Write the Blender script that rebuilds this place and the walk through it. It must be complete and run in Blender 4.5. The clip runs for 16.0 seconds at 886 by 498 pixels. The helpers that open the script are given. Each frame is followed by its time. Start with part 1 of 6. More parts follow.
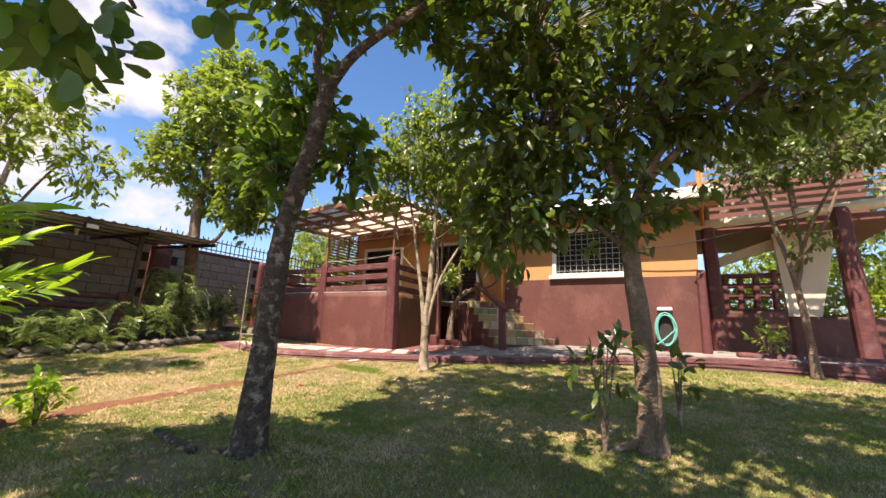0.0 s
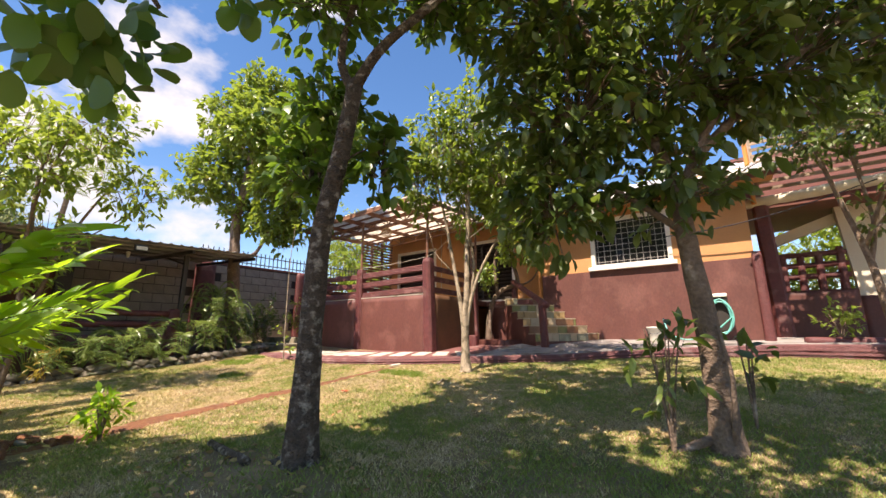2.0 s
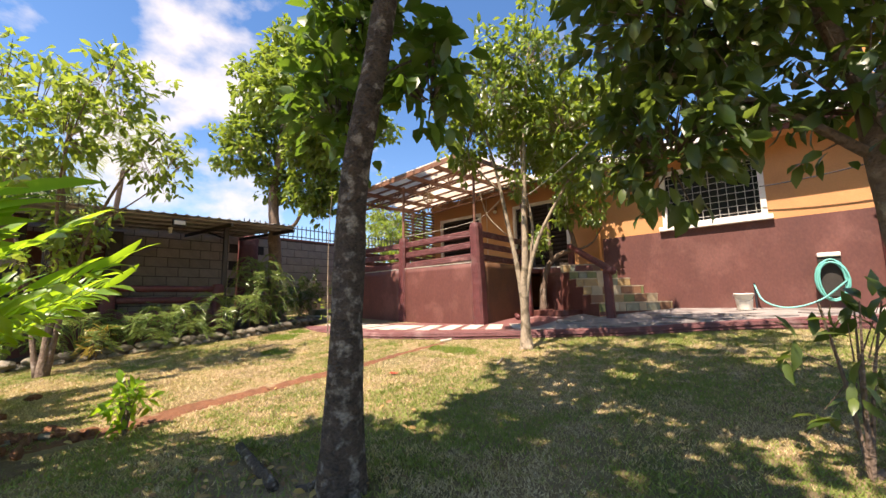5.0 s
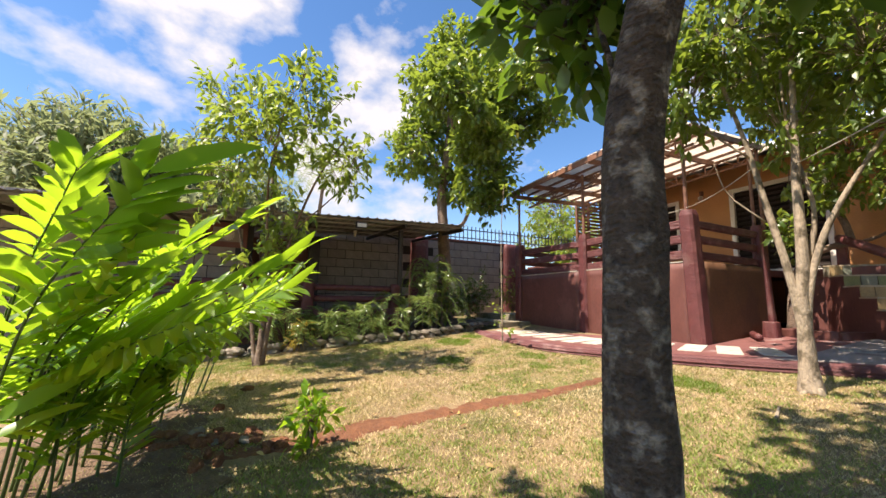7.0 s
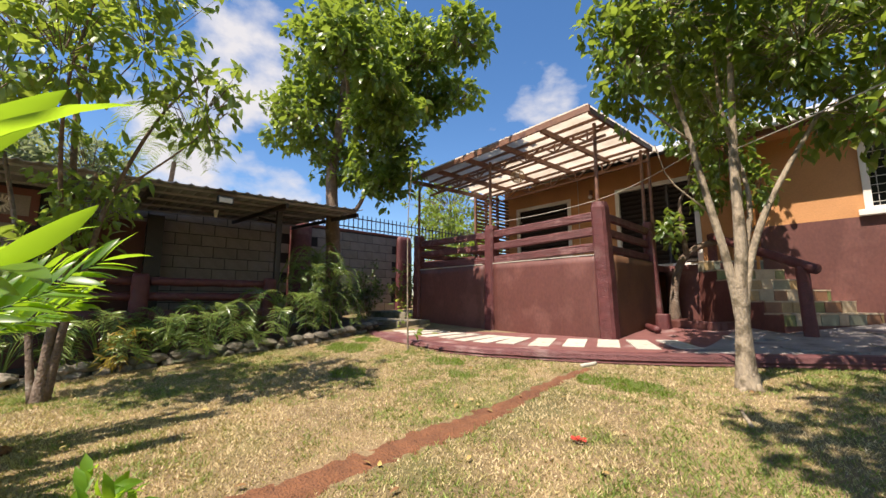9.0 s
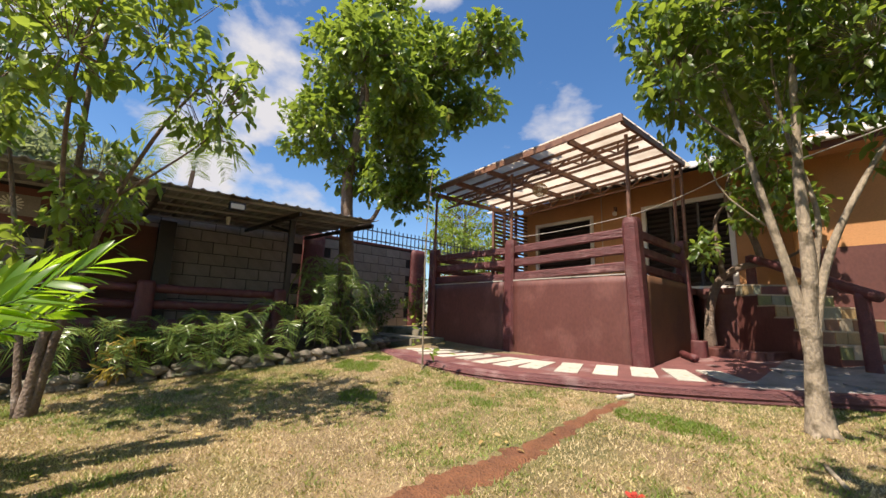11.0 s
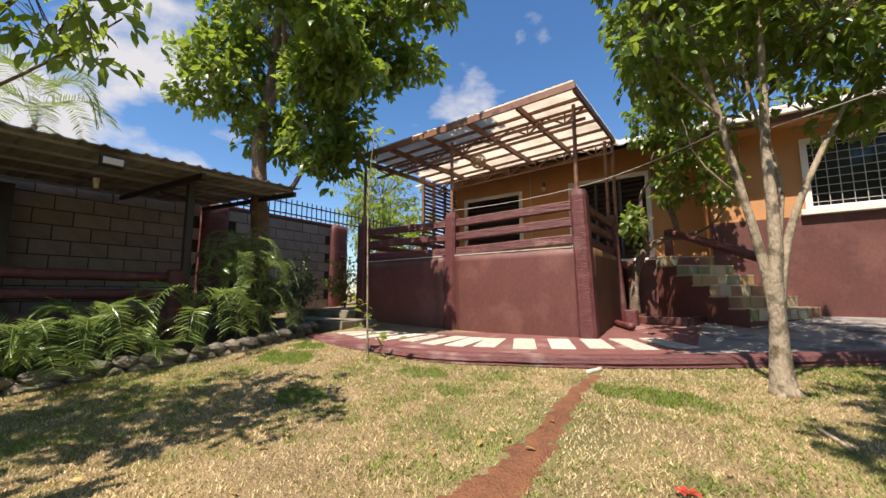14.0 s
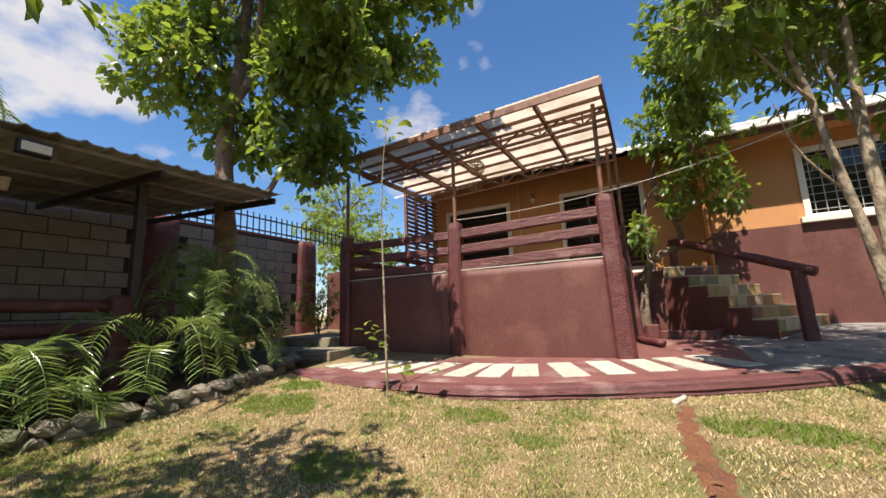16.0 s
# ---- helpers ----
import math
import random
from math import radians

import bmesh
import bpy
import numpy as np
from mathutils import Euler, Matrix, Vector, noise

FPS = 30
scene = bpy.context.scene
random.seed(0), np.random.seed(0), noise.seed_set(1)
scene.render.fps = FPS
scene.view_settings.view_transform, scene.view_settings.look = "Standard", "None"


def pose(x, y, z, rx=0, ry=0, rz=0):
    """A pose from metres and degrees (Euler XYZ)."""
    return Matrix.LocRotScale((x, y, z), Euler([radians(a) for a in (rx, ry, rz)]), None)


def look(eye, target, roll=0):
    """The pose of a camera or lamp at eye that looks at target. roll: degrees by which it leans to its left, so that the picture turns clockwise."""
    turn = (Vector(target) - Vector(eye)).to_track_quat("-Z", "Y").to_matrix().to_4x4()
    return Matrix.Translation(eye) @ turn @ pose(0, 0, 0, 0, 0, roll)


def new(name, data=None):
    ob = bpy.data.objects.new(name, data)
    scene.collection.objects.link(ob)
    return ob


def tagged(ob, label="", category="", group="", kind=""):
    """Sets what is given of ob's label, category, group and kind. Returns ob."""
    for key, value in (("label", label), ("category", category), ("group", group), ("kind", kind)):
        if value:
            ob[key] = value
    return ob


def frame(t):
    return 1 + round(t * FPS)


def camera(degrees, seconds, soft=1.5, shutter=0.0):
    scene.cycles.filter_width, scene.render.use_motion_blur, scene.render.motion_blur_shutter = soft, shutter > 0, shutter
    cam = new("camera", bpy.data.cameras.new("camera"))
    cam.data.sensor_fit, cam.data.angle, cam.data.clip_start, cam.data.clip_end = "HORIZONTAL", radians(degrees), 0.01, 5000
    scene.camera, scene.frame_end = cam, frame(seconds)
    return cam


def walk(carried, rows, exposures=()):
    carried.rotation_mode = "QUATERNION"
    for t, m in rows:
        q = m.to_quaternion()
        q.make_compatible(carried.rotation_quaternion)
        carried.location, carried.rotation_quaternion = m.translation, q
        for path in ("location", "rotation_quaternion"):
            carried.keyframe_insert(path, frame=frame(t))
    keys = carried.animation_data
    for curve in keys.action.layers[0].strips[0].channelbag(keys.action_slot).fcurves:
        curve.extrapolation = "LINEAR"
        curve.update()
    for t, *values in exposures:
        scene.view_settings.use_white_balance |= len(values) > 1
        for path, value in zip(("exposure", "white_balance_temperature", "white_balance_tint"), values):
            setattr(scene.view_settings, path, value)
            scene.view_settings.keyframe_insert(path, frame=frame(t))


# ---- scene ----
cam = camera(97.2, 16.0)
PATH = [
    (0, (-0.067, -0.101, 1.075), (-1.08, 1.573, 1.488), 2.6),
    (0.5, (-0.17, -0.015, 1.079), (-1.183, 1.654, 1.515), 1.9),
    (1, (-0.213, -0.021, 1.076), (-1.222, 1.644, 1.535), 0.8),
    (1.5, (-0.208, -0.017, 1.083), (-1.255, 1.626, 1.538), 0.1),
    (2, (-0.204, -0.023, 1.058), (-1.347, 1.564, 1.475), -0.3),
    (2.5, (-0.2, -0.005, 1.051), (-1.429, 1.528, 1.421), -0.8),
    (3, (-0.288, 0.036, 1.006), (-1.54, 1.561, 1.335), -0.3),
    (5.3, (-1.044, 0.628, 1.187), (-2.373, 2.103, 1.428), -1.2),
    (5.5, (-1.156, 0.684, 1.214), (-2.498, 2.151, 1.437), -1.0),
    (6, (-1.395, 0.769, 1.2), (-2.86, 2.118, 1.393), 0.2),
    (6.5, (-1.723, 0.859, 1.215), (-3.38, 1.95, 1.469), 0.1),
    (7, (-1.972, 0.858, 1.218), (-3.76, 1.713, 1.49), 0.9),
    (7.4, (-2.226, 0.839, 1.165), (-4.005, 1.714, 1.424), 1.4),
    (7.5, (-2.32, 0.843, 1.168), (-4.083, 1.756, 1.405), 1.7),
    (8, (-2.678, 0.894, 1.169), (-4.423, 1.85, 1.372), 1.7),
    (8.5, (-2.989, 0.991, 1.169), (-4.602, 2.154, 1.387), 1.2),
    (8.7, (-3.08, 1.075, 1.201), (-4.535, 2.425, 1.446), -0.3),
    (10.8, (-3.57, 1.366, 1.229), (-5.039, 2.681, 1.567), 2.3),
    (11, (-3.566, 1.354, 1.237), (-5.047, 2.655, 1.577), 1.9),
    (11.5, (-3.548, 1.34, 1.257), (-5.037, 2.626, 1.619), 0.8),
    (12, (-3.542, 1.34, 1.257), (-5.012, 2.643, 1.63), -0.1),
    (12.5, (-3.625, 1.335, 1.268), (-5.059, 2.688, 1.6), -0.6),
    (13, (-3.917, 1.297, 1.254), (-5.315, 2.713, 1.463), -0.7),
    (13.5, (-4.16, 1.312, 1.252), (-5.448, 2.83, 1.448), -0.3),
    (14, (-4.425, 1.43, 1.231), (-5.567, 3.055, 1.47), -0.2),
    (14.5, (-4.648, 1.563, 1.227), (-5.574, 3.317, 1.481), -0.1),
    (15, (-4.953, 1.612, 1.227), (-5.771, 3.427, 1.419), 2.1),
    (15.5, (-5.378, 1.651, 1.268), (-6.37, 3.365, 1.546), 0.0),
    (16, (-5.7, 1.645, 1.274), (-6.608, 3.395, 1.604), -2.3),
]
walk(cam, [(t, look(eye, target, roll)) for t, eye, target, roll in PATH], [(0, 1.32, 7350, 21), (5.5, 1.37, 7300, 21), (8.5, 1.02, 6850, 16), (11, 0.87, 6850, 16), (16, 0.90, 6800, 15)])

# ---- world, sun ----
SUN = Vector((0.0, -0.54, 1.0)).normalized()
world = bpy.data.worlds.new("world")
scene.world = world
world.use_nodes = True
wn, wl = world.node_tree.nodes, world.node_tree.links
wn.clear()
w_out = wn.new("ShaderNodeOutputWorld")
w_bg = wn.new("ShaderNodeBackground")
w_sky = wn.new("ShaderNodeTexSky")
w_sky.sky_type = "NISHITA"
w_sky.sun_disc = False
w_sky.sun_elevation = math.asin(SUN.z)
w_sky.sun_rotation = math.atan2(SUN.x, SUN.y)
w_sky.air_density, w_sky.dust_density, w_sky.ozone_density = 1.0, 0.3, 3.0
w_bg.inputs["Strength"].default_value = 0.1
w_tc = wn.new("ShaderNodeTexCoord")
w_map = wn.new("ShaderNodeMapping")
w_map.inputs["Location"].default_value = (0.35, 0.1, 0.0)
w_map.inputs["Scale"].default_value = (1.0, 1.0, 1.7)
w_noise = wn.new("ShaderNodeTexNoise")
w_noise.inputs["Scale"].default_value = 3.6
w_noise.inputs["Detail"].default_value = 8.0
w_noise.inputs["Roughness"].default_value = 0.52
w_ramp = wn.new("ShaderNodeValToRGB")
w_ramp.color_ramp.elements[0].position = 0.60
w_ramp.color_ramp.elements[1].position = 0.715
w_cloud = wn.new("ShaderNodeMixRGB")
w_cloud.inputs["Color2"].default_value = (4.1, 4.25, 4.5, 1)
wl.new(w_tc.outputs["Generated"], w_map.inputs["Vector"])
wl.new(w_map.outputs["Vector"], w_noise.inputs["Vector"])
# cloud banks: direction, reach, weight
w_sum = w_noise.outputs["Fac"]
for way, reach, weight in (((-0.91, 0.20, 0.34), 0.30, 0.20), ((-0.92, 0.32, 0.20), 0.16, 0.16), ((-0.84, -0.04, 0.57), 0.32, 0.17), ((-0.74, 0.20, 0.64), 0.26, 0.13),
                           ((-0.60, 0.38, 0.70), 0.26, 0.12), ((-0.40, 0.70, 0.60), 0.20, 0.03), ((0.3, 0.75, 0.55), 0.5, 0.12), ((0.6, 0.72, 0.3), 0.4, 0.14)):
    w_far = wn.new("ShaderNodeVectorMath")
    w_far.operation = "DISTANCE"
    w_far.inputs[1].default_value = Vector(way).normalized()
    wl.new(w_tc.outputs["Generated"], w_far.inputs[0])
    w_lobe = wn.new("ShaderNodeMapRange")
    w_lobe.interpolation_type = "SMOOTHSTEP"
    w_lobe.inputs["From Max"].default_value = reach
    w_lobe.inputs["To Min"].default_value, w_lobe.inputs["To Max"].default_value = weight, 0.0
    wl.new(w_far.outputs["Value"], w_lobe.inputs["Value"])
    w_add = wn.new("ShaderNodeMath")
    wl.new(w_sum, w_add.inputs[0])
    wl.new(w_lobe.outputs["Result"], w_add.inputs[1])
    w_sum = w_add.outputs[0]
wl.new(w_sum, w_ramp.inputs["Fac"])
wl.new(w_ramp.outputs["Color"], w_cloud.inputs["Fac"])
w_sat = wn.new("ShaderNodeHueSaturation")
w_sat.inputs["Saturation"].default_value = 1.22
wl.new(w_sky.outputs["Color"], w_sat.inputs["Color"])
wl.new(w_sat.outputs["Color"], w_cloud.inputs["Color1"])
wl.new(w_cloud.outputs["Color"], w_bg.inputs["Color"])
wl.new(w_bg.outputs["Background"], w_out.inputs["Surface"])

sun_data = bpy.data.lights.new("sun", "SUN")
sun_data.energy, sun_data.angle, sun_data.color = 5.0, radians(0.55), (1.0, 0.94, 0.84)
sun = new("sun", sun_data)
sun.matrix_world = look(SUN * 60, (0, 0, 0))


# ---- materials ----
def material(name, colour, rough=0.8, vary=0.25, scale=6.0, fine=60.0, bump=0.3, stain=None, stain_at=0.55, stain_scale=1.3,
             metal=0.0, stretch=(1, 1, 1), each=0.0, height=0.01):
    """A weathered surface: two scales of noise in the colour, one of relief, optional stains of another colour."""
    m = bpy.data.materials.new(name)
    m.use_nodes = True
    n, l = m.node_tree.nodes, m.node_tree.links
    b = n["Principled BSDF"]
    b.inputs["Roughness"].default_value, b.inputs["Metallic"].default_value = rough, metal
    tc = n.new("ShaderNodeTexCoord")
    mp = n.new("ShaderNodeMapping")
    mp.inputs["Scale"].default_value = stretch
    l.new(tc.outputs["Object"], mp.inputs["Vector"])
    big, small = n.new("ShaderNodeTexNoise"), n.new("ShaderNodeTexNoise")
    for t, sc, de in ((big, scale, 4), (small, fine, 3)):
        t.inputs["Scale"].default_value, t.inputs["Detail"].default_value = sc, de
        l.new(mp.outputs["Vector"], t.inputs["Vector"])
    add = n.new("ShaderNodeMath")
    add.operation = "ADD"
    l.new(big.outputs["Fac"], add.inputs[0])
    l.new(small.outputs["Fac"], add.inputs[1])
    rng = n.new("ShaderNodeMapRange")
    rng.inputs["From Min"].default_value, rng.inputs["From Max"].default_value = 0.6, 1.4
    rng.inputs["To Min"].default_value, rng.inputs["To Max"].default_value = 1 - vary, 1 + vary
    l.new(add.outputs[0], rng.inputs["Value"])
    value = rng.outputs["Result"]
    if each:
        info = n.new("ShaderNodeObjectInfo")
        r2 = n.new("ShaderNodeMapRange")
        r2.inputs["To Min"].default_value, r2.inputs["To Max"].default_value = 1 - each, 1 + each
        l.new(info.outputs["Random"], r2.inputs["Value"])
        mul = n.new("ShaderNodeMath")
        mul.operation = "MULTIPLY"
        l.new(value, mul.inputs[0])
        l.new(r2.outputs["Result"], mul.inputs[1])
        value = mul.outputs[0]
    hsv = n.new("ShaderNodeHueSaturation")
    l.new(value, hsv.inputs["Value"])
    hsv.inputs["Color"].default_value = (*colour, 1)
    if stain:
        st = n.new("ShaderNodeTexNoise")
        st.inputs["Scale"].default_value, st.inputs["Detail"].default_value = stain_scale, 6
        l.new(tc.outputs["Object"], st.inputs["Vector"])
        rp = n.new("ShaderNodeMapRange")
        rp.inputs["From Min"].default_value, rp.inputs["From Max"].default_value = stain_at, stain_at + 0.13
        l.new(st.outputs["Fac"], rp.inputs["Value"])
        mx = n.new("ShaderNodeMixRGB")
        mx.inputs["Color1"].default_value, mx.inputs["Color2"].default_value = (*colour, 1), (*stain, 1)
        l.new(rp.outputs["Result"], mx.inputs["Fac"])
        l.new(mx.outputs["Color"], hsv.inputs["Color"])
    l.new(hsv.outputs["Color"], b.inputs["Base Color"])
    if bump:
        bp = n.new("ShaderNodeBump")
        bp.inputs["Strength"].default_value, bp.inputs["Distance"].default_value = bump, height
        l.new(add.outputs[0], bp.inputs["Height"])
        l.new(bp.outputs["Normal"], b.inputs["Normal"])
    return m


def leaf_material(name, dark, light, through_colour, gloss=0.45, trans=0.35, dead=None):
    m = bpy.data.materials.new(name)
    m.use_nodes = True
    n, l = m.node_tree.nodes, m.node_tree.links
    b, out = n["Principled BSDF"], n["Material Output"]
    b.inputs["Roughness"].default_value = gloss
    geo = n.new("ShaderNodeNewGeometry")
    rp = n.new("ShaderNodeValToRGB")
    rp.color_ramp.elements[0].color, rp.color_ramp.elements[1].color = (*dark, 1), (*light, 1)
    if dead:
        e = rp.color_ramp.elements.new(0.97)
        e.color = (*light, 1)
        rp.color_ramp.elements[2].color = (*dead, 1)
    l.new(geo.outputs["Random Per Island"], rp.inputs["Fac"])
    l.new(rp.outputs["Color"], b.inputs["Base Color"])
    tr = n.new("ShaderNodeBsdfTranslucent")
    tr.inputs["Color"].default_value = (*through_colour, 1)
    mx = n.new("ShaderNodeMixShader")
    mx.inputs["Fac"].default_value = trans
    l.new(b.outputs[0], mx.inputs[1])
    l.new(tr.outputs[0], mx.inputs[2])
    l.new(mx.outputs[0], out.inputs["Surface"])
    return m


M_RED = material("oxblood_painted_render", (0.108, 0.036, 0.027), 0.6, 0.25, 2.2, 26, 0.28, (0.145, 0.056, 0.043), 0.52, 1.6, stretch=(1, 1, 0.55), height=0.008)
M_REDLOG = material("oxblood_painted_log", (0.105, 0.026, 0.024), 0.55, 0.35, 9.0, 60, 0.8, (0.15, 0.07, 0.06), 0.56, 3.0, stretch=(1, 1, 1), height=0.015)
M_RAIL = material("oxblood_grained_rail", (0.108, 0.030, 0.028), 0.5, 0.5, 4.0, 14, 0.9, (0.19, 0.085, 0.075), 0.55, 5.0, stretch=(0.7, 0.7, 7), height=0.02)
M_ORANGE = material("ochre_painted_render", (0.50, 0.24, 0.092), 0.75, 0.12, 2.0, 50, 0.25, (0.44, 0.205, 0.08), 0.55, 0.9)
M_SIDE = material("brown_ochre_render", (0.115, 0.050, 0.020), 0.7, 0.25, 2.2, 26, 0.28, (0.085, 0.036, 0.018), 0.52, 1.6, height=0.008)
M_CANE = material("dark_green_cane", (0.055, 0.105, 0.022), 0.45, 0.3, 8, 40, 0.1)
M_WHITE = material("white_painted_trim", (0.72, 0.68, 0.60), 0.5, 0.10, 6, 60, 0.15)
M_GRILLE = material("greyed_grille_paint", (0.40, 0.38, 0.35), 0.5, 0.15)
M_DARK = material("dark_slat_metal", (0.032, 0.024, 0.019), 0.4, 0.3, 8, 60, 0.1)
# near-black colour carries the shade of unlit rooms and hollows
M_INSIDE = material("interior_shade_colour", (0.03, 0.025, 0.02), 0.9, 0.2)
M_STEEL = material("rust_brown_primed_steel", (0.20, 0.095, 0.055), 0.55, 0.35, 12, 80, 0.3, (0.11, 0.045, 0.03), 0.55, 5.0)
M_SLAB = material("red_painted_concrete", (0.155, 0.058, 0.05), 0.75, 0.3, 4, 50, 0.5, (0.25, 0.17, 0.15), 0.57, 2.2)
M_GREYSLAB = material("grey_flag_concrete", (0.24, 0.215, 0.195), 0.85, 0.3, 3, 40, 0.6, (0.13, 0.11, 0.1), 0.53, 2.0)
M_PAVER = material("cream_cement_paver", (0.45, 0.415, 0.34), 0.85, 0.22, 5, 45, 0.6, (0.25, 0.25, 0.17), 0.545, 6.0, each=0.1)
M_KERB = material("wood_grain_red_concrete", (0.125, 0.042, 0.04), 0.6, 0.45, 5, 40, 0.9, (0.2, 0.11, 0.1), 0.56, 3.0, stretch=(0.5, 0.5, 5), height=0.02)
M_BLOCK = material("grey_painted_block", (0.27, 0.235, 0.205), 0.85, 0.2, 4, 45, 0.5, (0.28, 0.24, 0.2), 0.60, 2.0, each=0.12)
M_MORTAR = material("dark_mortar", (0.035, 0.03, 0.028), 0.9, 0.2)
M_TIN = material("weathered_roof_sheet", (0.30, 0.285, 0.27), 0.5, 0.3, 3, 40, 0.2, (0.20, 0.165, 0.14), 0.52, 1.2, metal=0.2)
M_ROOF = material("pale_grey_roof_sheet", (0.55, 0.54, 0.52), 0.4, 0.2, 2, 40, 0.2, metal=0.2)
M_FASCIA = material("red_brown_fascia", (0.15, 0.05, 0.035), 0.6, 0.2, 4, 40, 0.2)
M_BARK = material("grey_lichen_bark", (0.085, 0.062, 0.045), 0.9, 0.75, 13, 55, 1.0, (0.30, 0.262, 0.215), 0.535, 15.0, stretch=(1, 1, 1.5), height=0.05)
M_PALEBARK = material("pale_fawn_bark", (0.30, 0.24, 0.165), 0.9, 0.5, 10, 50, 1.0, (0.135, 0.105, 0.065), 0.50, 9.0, stretch=(1, 1, 0.45), height=0.012)
M_BROWNBARK = material("brown_bark", (0.16, 0.11, 0.075), 0.9, 0.45, 6, 35, 1.0, (0.28, 0.23, 0.18), 0.60, 6.0, height=0.025)
M_STONE = material("mossy_edging_stone", (0.20, 0.17, 0.13), 0.9, 0.35, 6, 40, 0.8, (0.09, 0.10, 0.05), 0.52, 4.0, each=0.2)
M_DIRT = material("red_laterite_soil", (0.175, 0.070, 0.030), 0.95, 0.4, 7, 60, 1.0, (0.13, 0.050, 0.024), 0.55, 3.0, height=0.03)
M_EARTH = material("brown_garden_earth", (0.15, 0.095, 0.055), 0.95, 0.5, 6, 55, 1.0, (0.13, 0.07, 0.042), 0.55, 4.0, height=0.04)
M_PLASTIC = material("cream_plastic", (0.70, 0.66, 0.56), 0.4, 0.05)
M_HOSE = material("turquoise_hose_plastic", (0.12, 0.42, 0.36), 0.4, 0.1)
M_BLACK = material("black_iron", (0.02, 0.022, 0.03), 0.45, 0.2)
M_BEIGE = material("beige_render", (0.62, 0.55, 0.42), 0.8, 0.12, 2, 40, 0.25)
M_TIMBER = material("weathered_timber_slat", (0.26, 0.19, 0.13), 0.8, 0.35, 4, 50, 0.5, each=0.25)
M_ORANGEPIPE = material("orange_painted_post", (0.55, 0.22, 0.05), 0.6, 0.2)
M_CONCRETE = material("mossy_concrete", (0.22, 0.19, 0.13), 0.9, 0.3, 4, 40, 0.6, (0.10, 0.10, 0.05), 0.52, 3.0)
M_GLASS = bpy.data.materials.new("dark_window_glass")
M_GLASS.use_nodes = True
M_GLASS.node_tree.nodes["Principled BSDF"].inputs["Base Color"].default_value = (0.015, 0.016, 0.018, 1)
M_GLASS.node_tree.nodes["Principled BSDF"].inputs["Roughness"].default_value = 0.06
M_LAMP = bpy.data.materials.new("woven_lamp_shade")
M_LAMP.use_nodes = True
M_LAMP.node_tree.nodes["Principled BSDF"].inputs["Base Color"].default_value = (0.5, 0.36, 0.2, 1)

M_POLY = bpy.data.materials.new("milky_roof_panel")
M_POLY.use_nodes = True
_n, _l = M_POLY.node_tree.nodes, M_POLY.node_tree.links
_t = _n.new("ShaderNodeBsdfTranslucent")
_t.inputs["Color"].default_value = (0.80, 0.72, 0.60, 1)
_x = _n.new("ShaderNodeMixShader")
_x.inputs["Fac"].default_value = 0.62
_nz = _n.new("ShaderNodeTexNoise")
_nz.inputs["Scale"].default_value = 1.6
_nz.inputs["Detail"].default_value = 6
_tc = _n.new("ShaderNodeTexCoord")
_rp = _n.new("ShaderNodeValToRGB")
_rp.color_ramp.elements[0].position, _rp.color_ramp.elements[0].color = 0.42, (0.68, 0.59, 0.46, 1)
_rp.color_ramp.elements[1].position, _rp.color_ramp.elements[1].color = 0.72, (0.40, 0.32, 0.23, 1)
_l.new(_tc.outputs["Object"], _nz.inputs["Vector"])
_l.new(_nz.outputs["Fac"], _rp.inputs["Fac"])
_l.new(_rp.outputs["Color"], _t.inputs["Color"])
_l.new(_rp.outputs["Color"], _n["Principled BSDF"].inputs["Base Color"])
_n["Principled BSDF"].inputs["Roughness"].default_value = 0.35
_l.new(_n["Principled BSDF"].outputs[0], _x.inputs[1])
_l.new(_t.outputs[0], _x.inputs[2])
_l.new(_x.outputs[0], _n["Material Output"].inputs["Surface"])

L_GUAVA = leaf_material("broad_green_leaf", (0.034, 0.074, 0.012), (0.079, 0.148, 0.022), (0.205, 0.356, 0.030), 0.4, 0.33, (0.22, 0.16, 0.03))
L_MANGO = leaf_material("mixed_green_leaf", (0.040, 0.084, 0.015), (0.136, 0.198, 0.030), (0.34, 0.45, 0.050), 0.36, 0.39, (0.20, 0.14, 0.03))
L_DEEP = leaf_material("deep_green_leaf", (0.028, 0.057, 0.012), (0.096, 0.134, 0.028), (0.216, 0.317, 0.040), 0.38, 0.30, (0.17, 0.10, 0.035))
L_LIGHT = leaf_material("light_green_leaf", (0.075, 0.135, 0.018), (0.180, 0.250, 0.040), (0.40, 0.51, 0.060), 0.45, 0.40, (0.22, 0.19, 0.05))
L_GINGER = leaf_material("bright_ginger_leaf", (0.075, 0.17, 0.012), (0.125, 0.25, 0.02), (0.42, 0.64, 0.03), 0.36, 0.5)
L_PALM = leaf_material("palm_leaflet", (0.080, 0.145, 0.035), (0.240, 0.300, 0.100), (0.359, 0.475, 0.110), 0.25, 0.28, (0.30, 0.24, 0.05))
L_CROTON = leaf_material("yellow_croton_leaf", (0.22, 0.20, 0.03), (0.50, 0.33, 0.06), (0.5, 0.36, 0.05), 0.35, 0.3, (0.35, 0.04, 0.03))
L_SHRUB = leaf_material("dark_shrub_leaf", (0.028, 0.050, 0.015), (0.079, 0.099, 0.030), (0.159, 0.257, 0.040), 0.45, 0.3, (0.16, 0.06, 0.03))
# paler, greyer green: the haze of distance is mixed into the leaf colour
L_FAR = leaf_material("haze_tinted_far_leaf", (0.11, 0.15, 0.075), (0.21, 0.235, 0.13), (0.36, 0.42, 0.18), 0.6, 0.4)
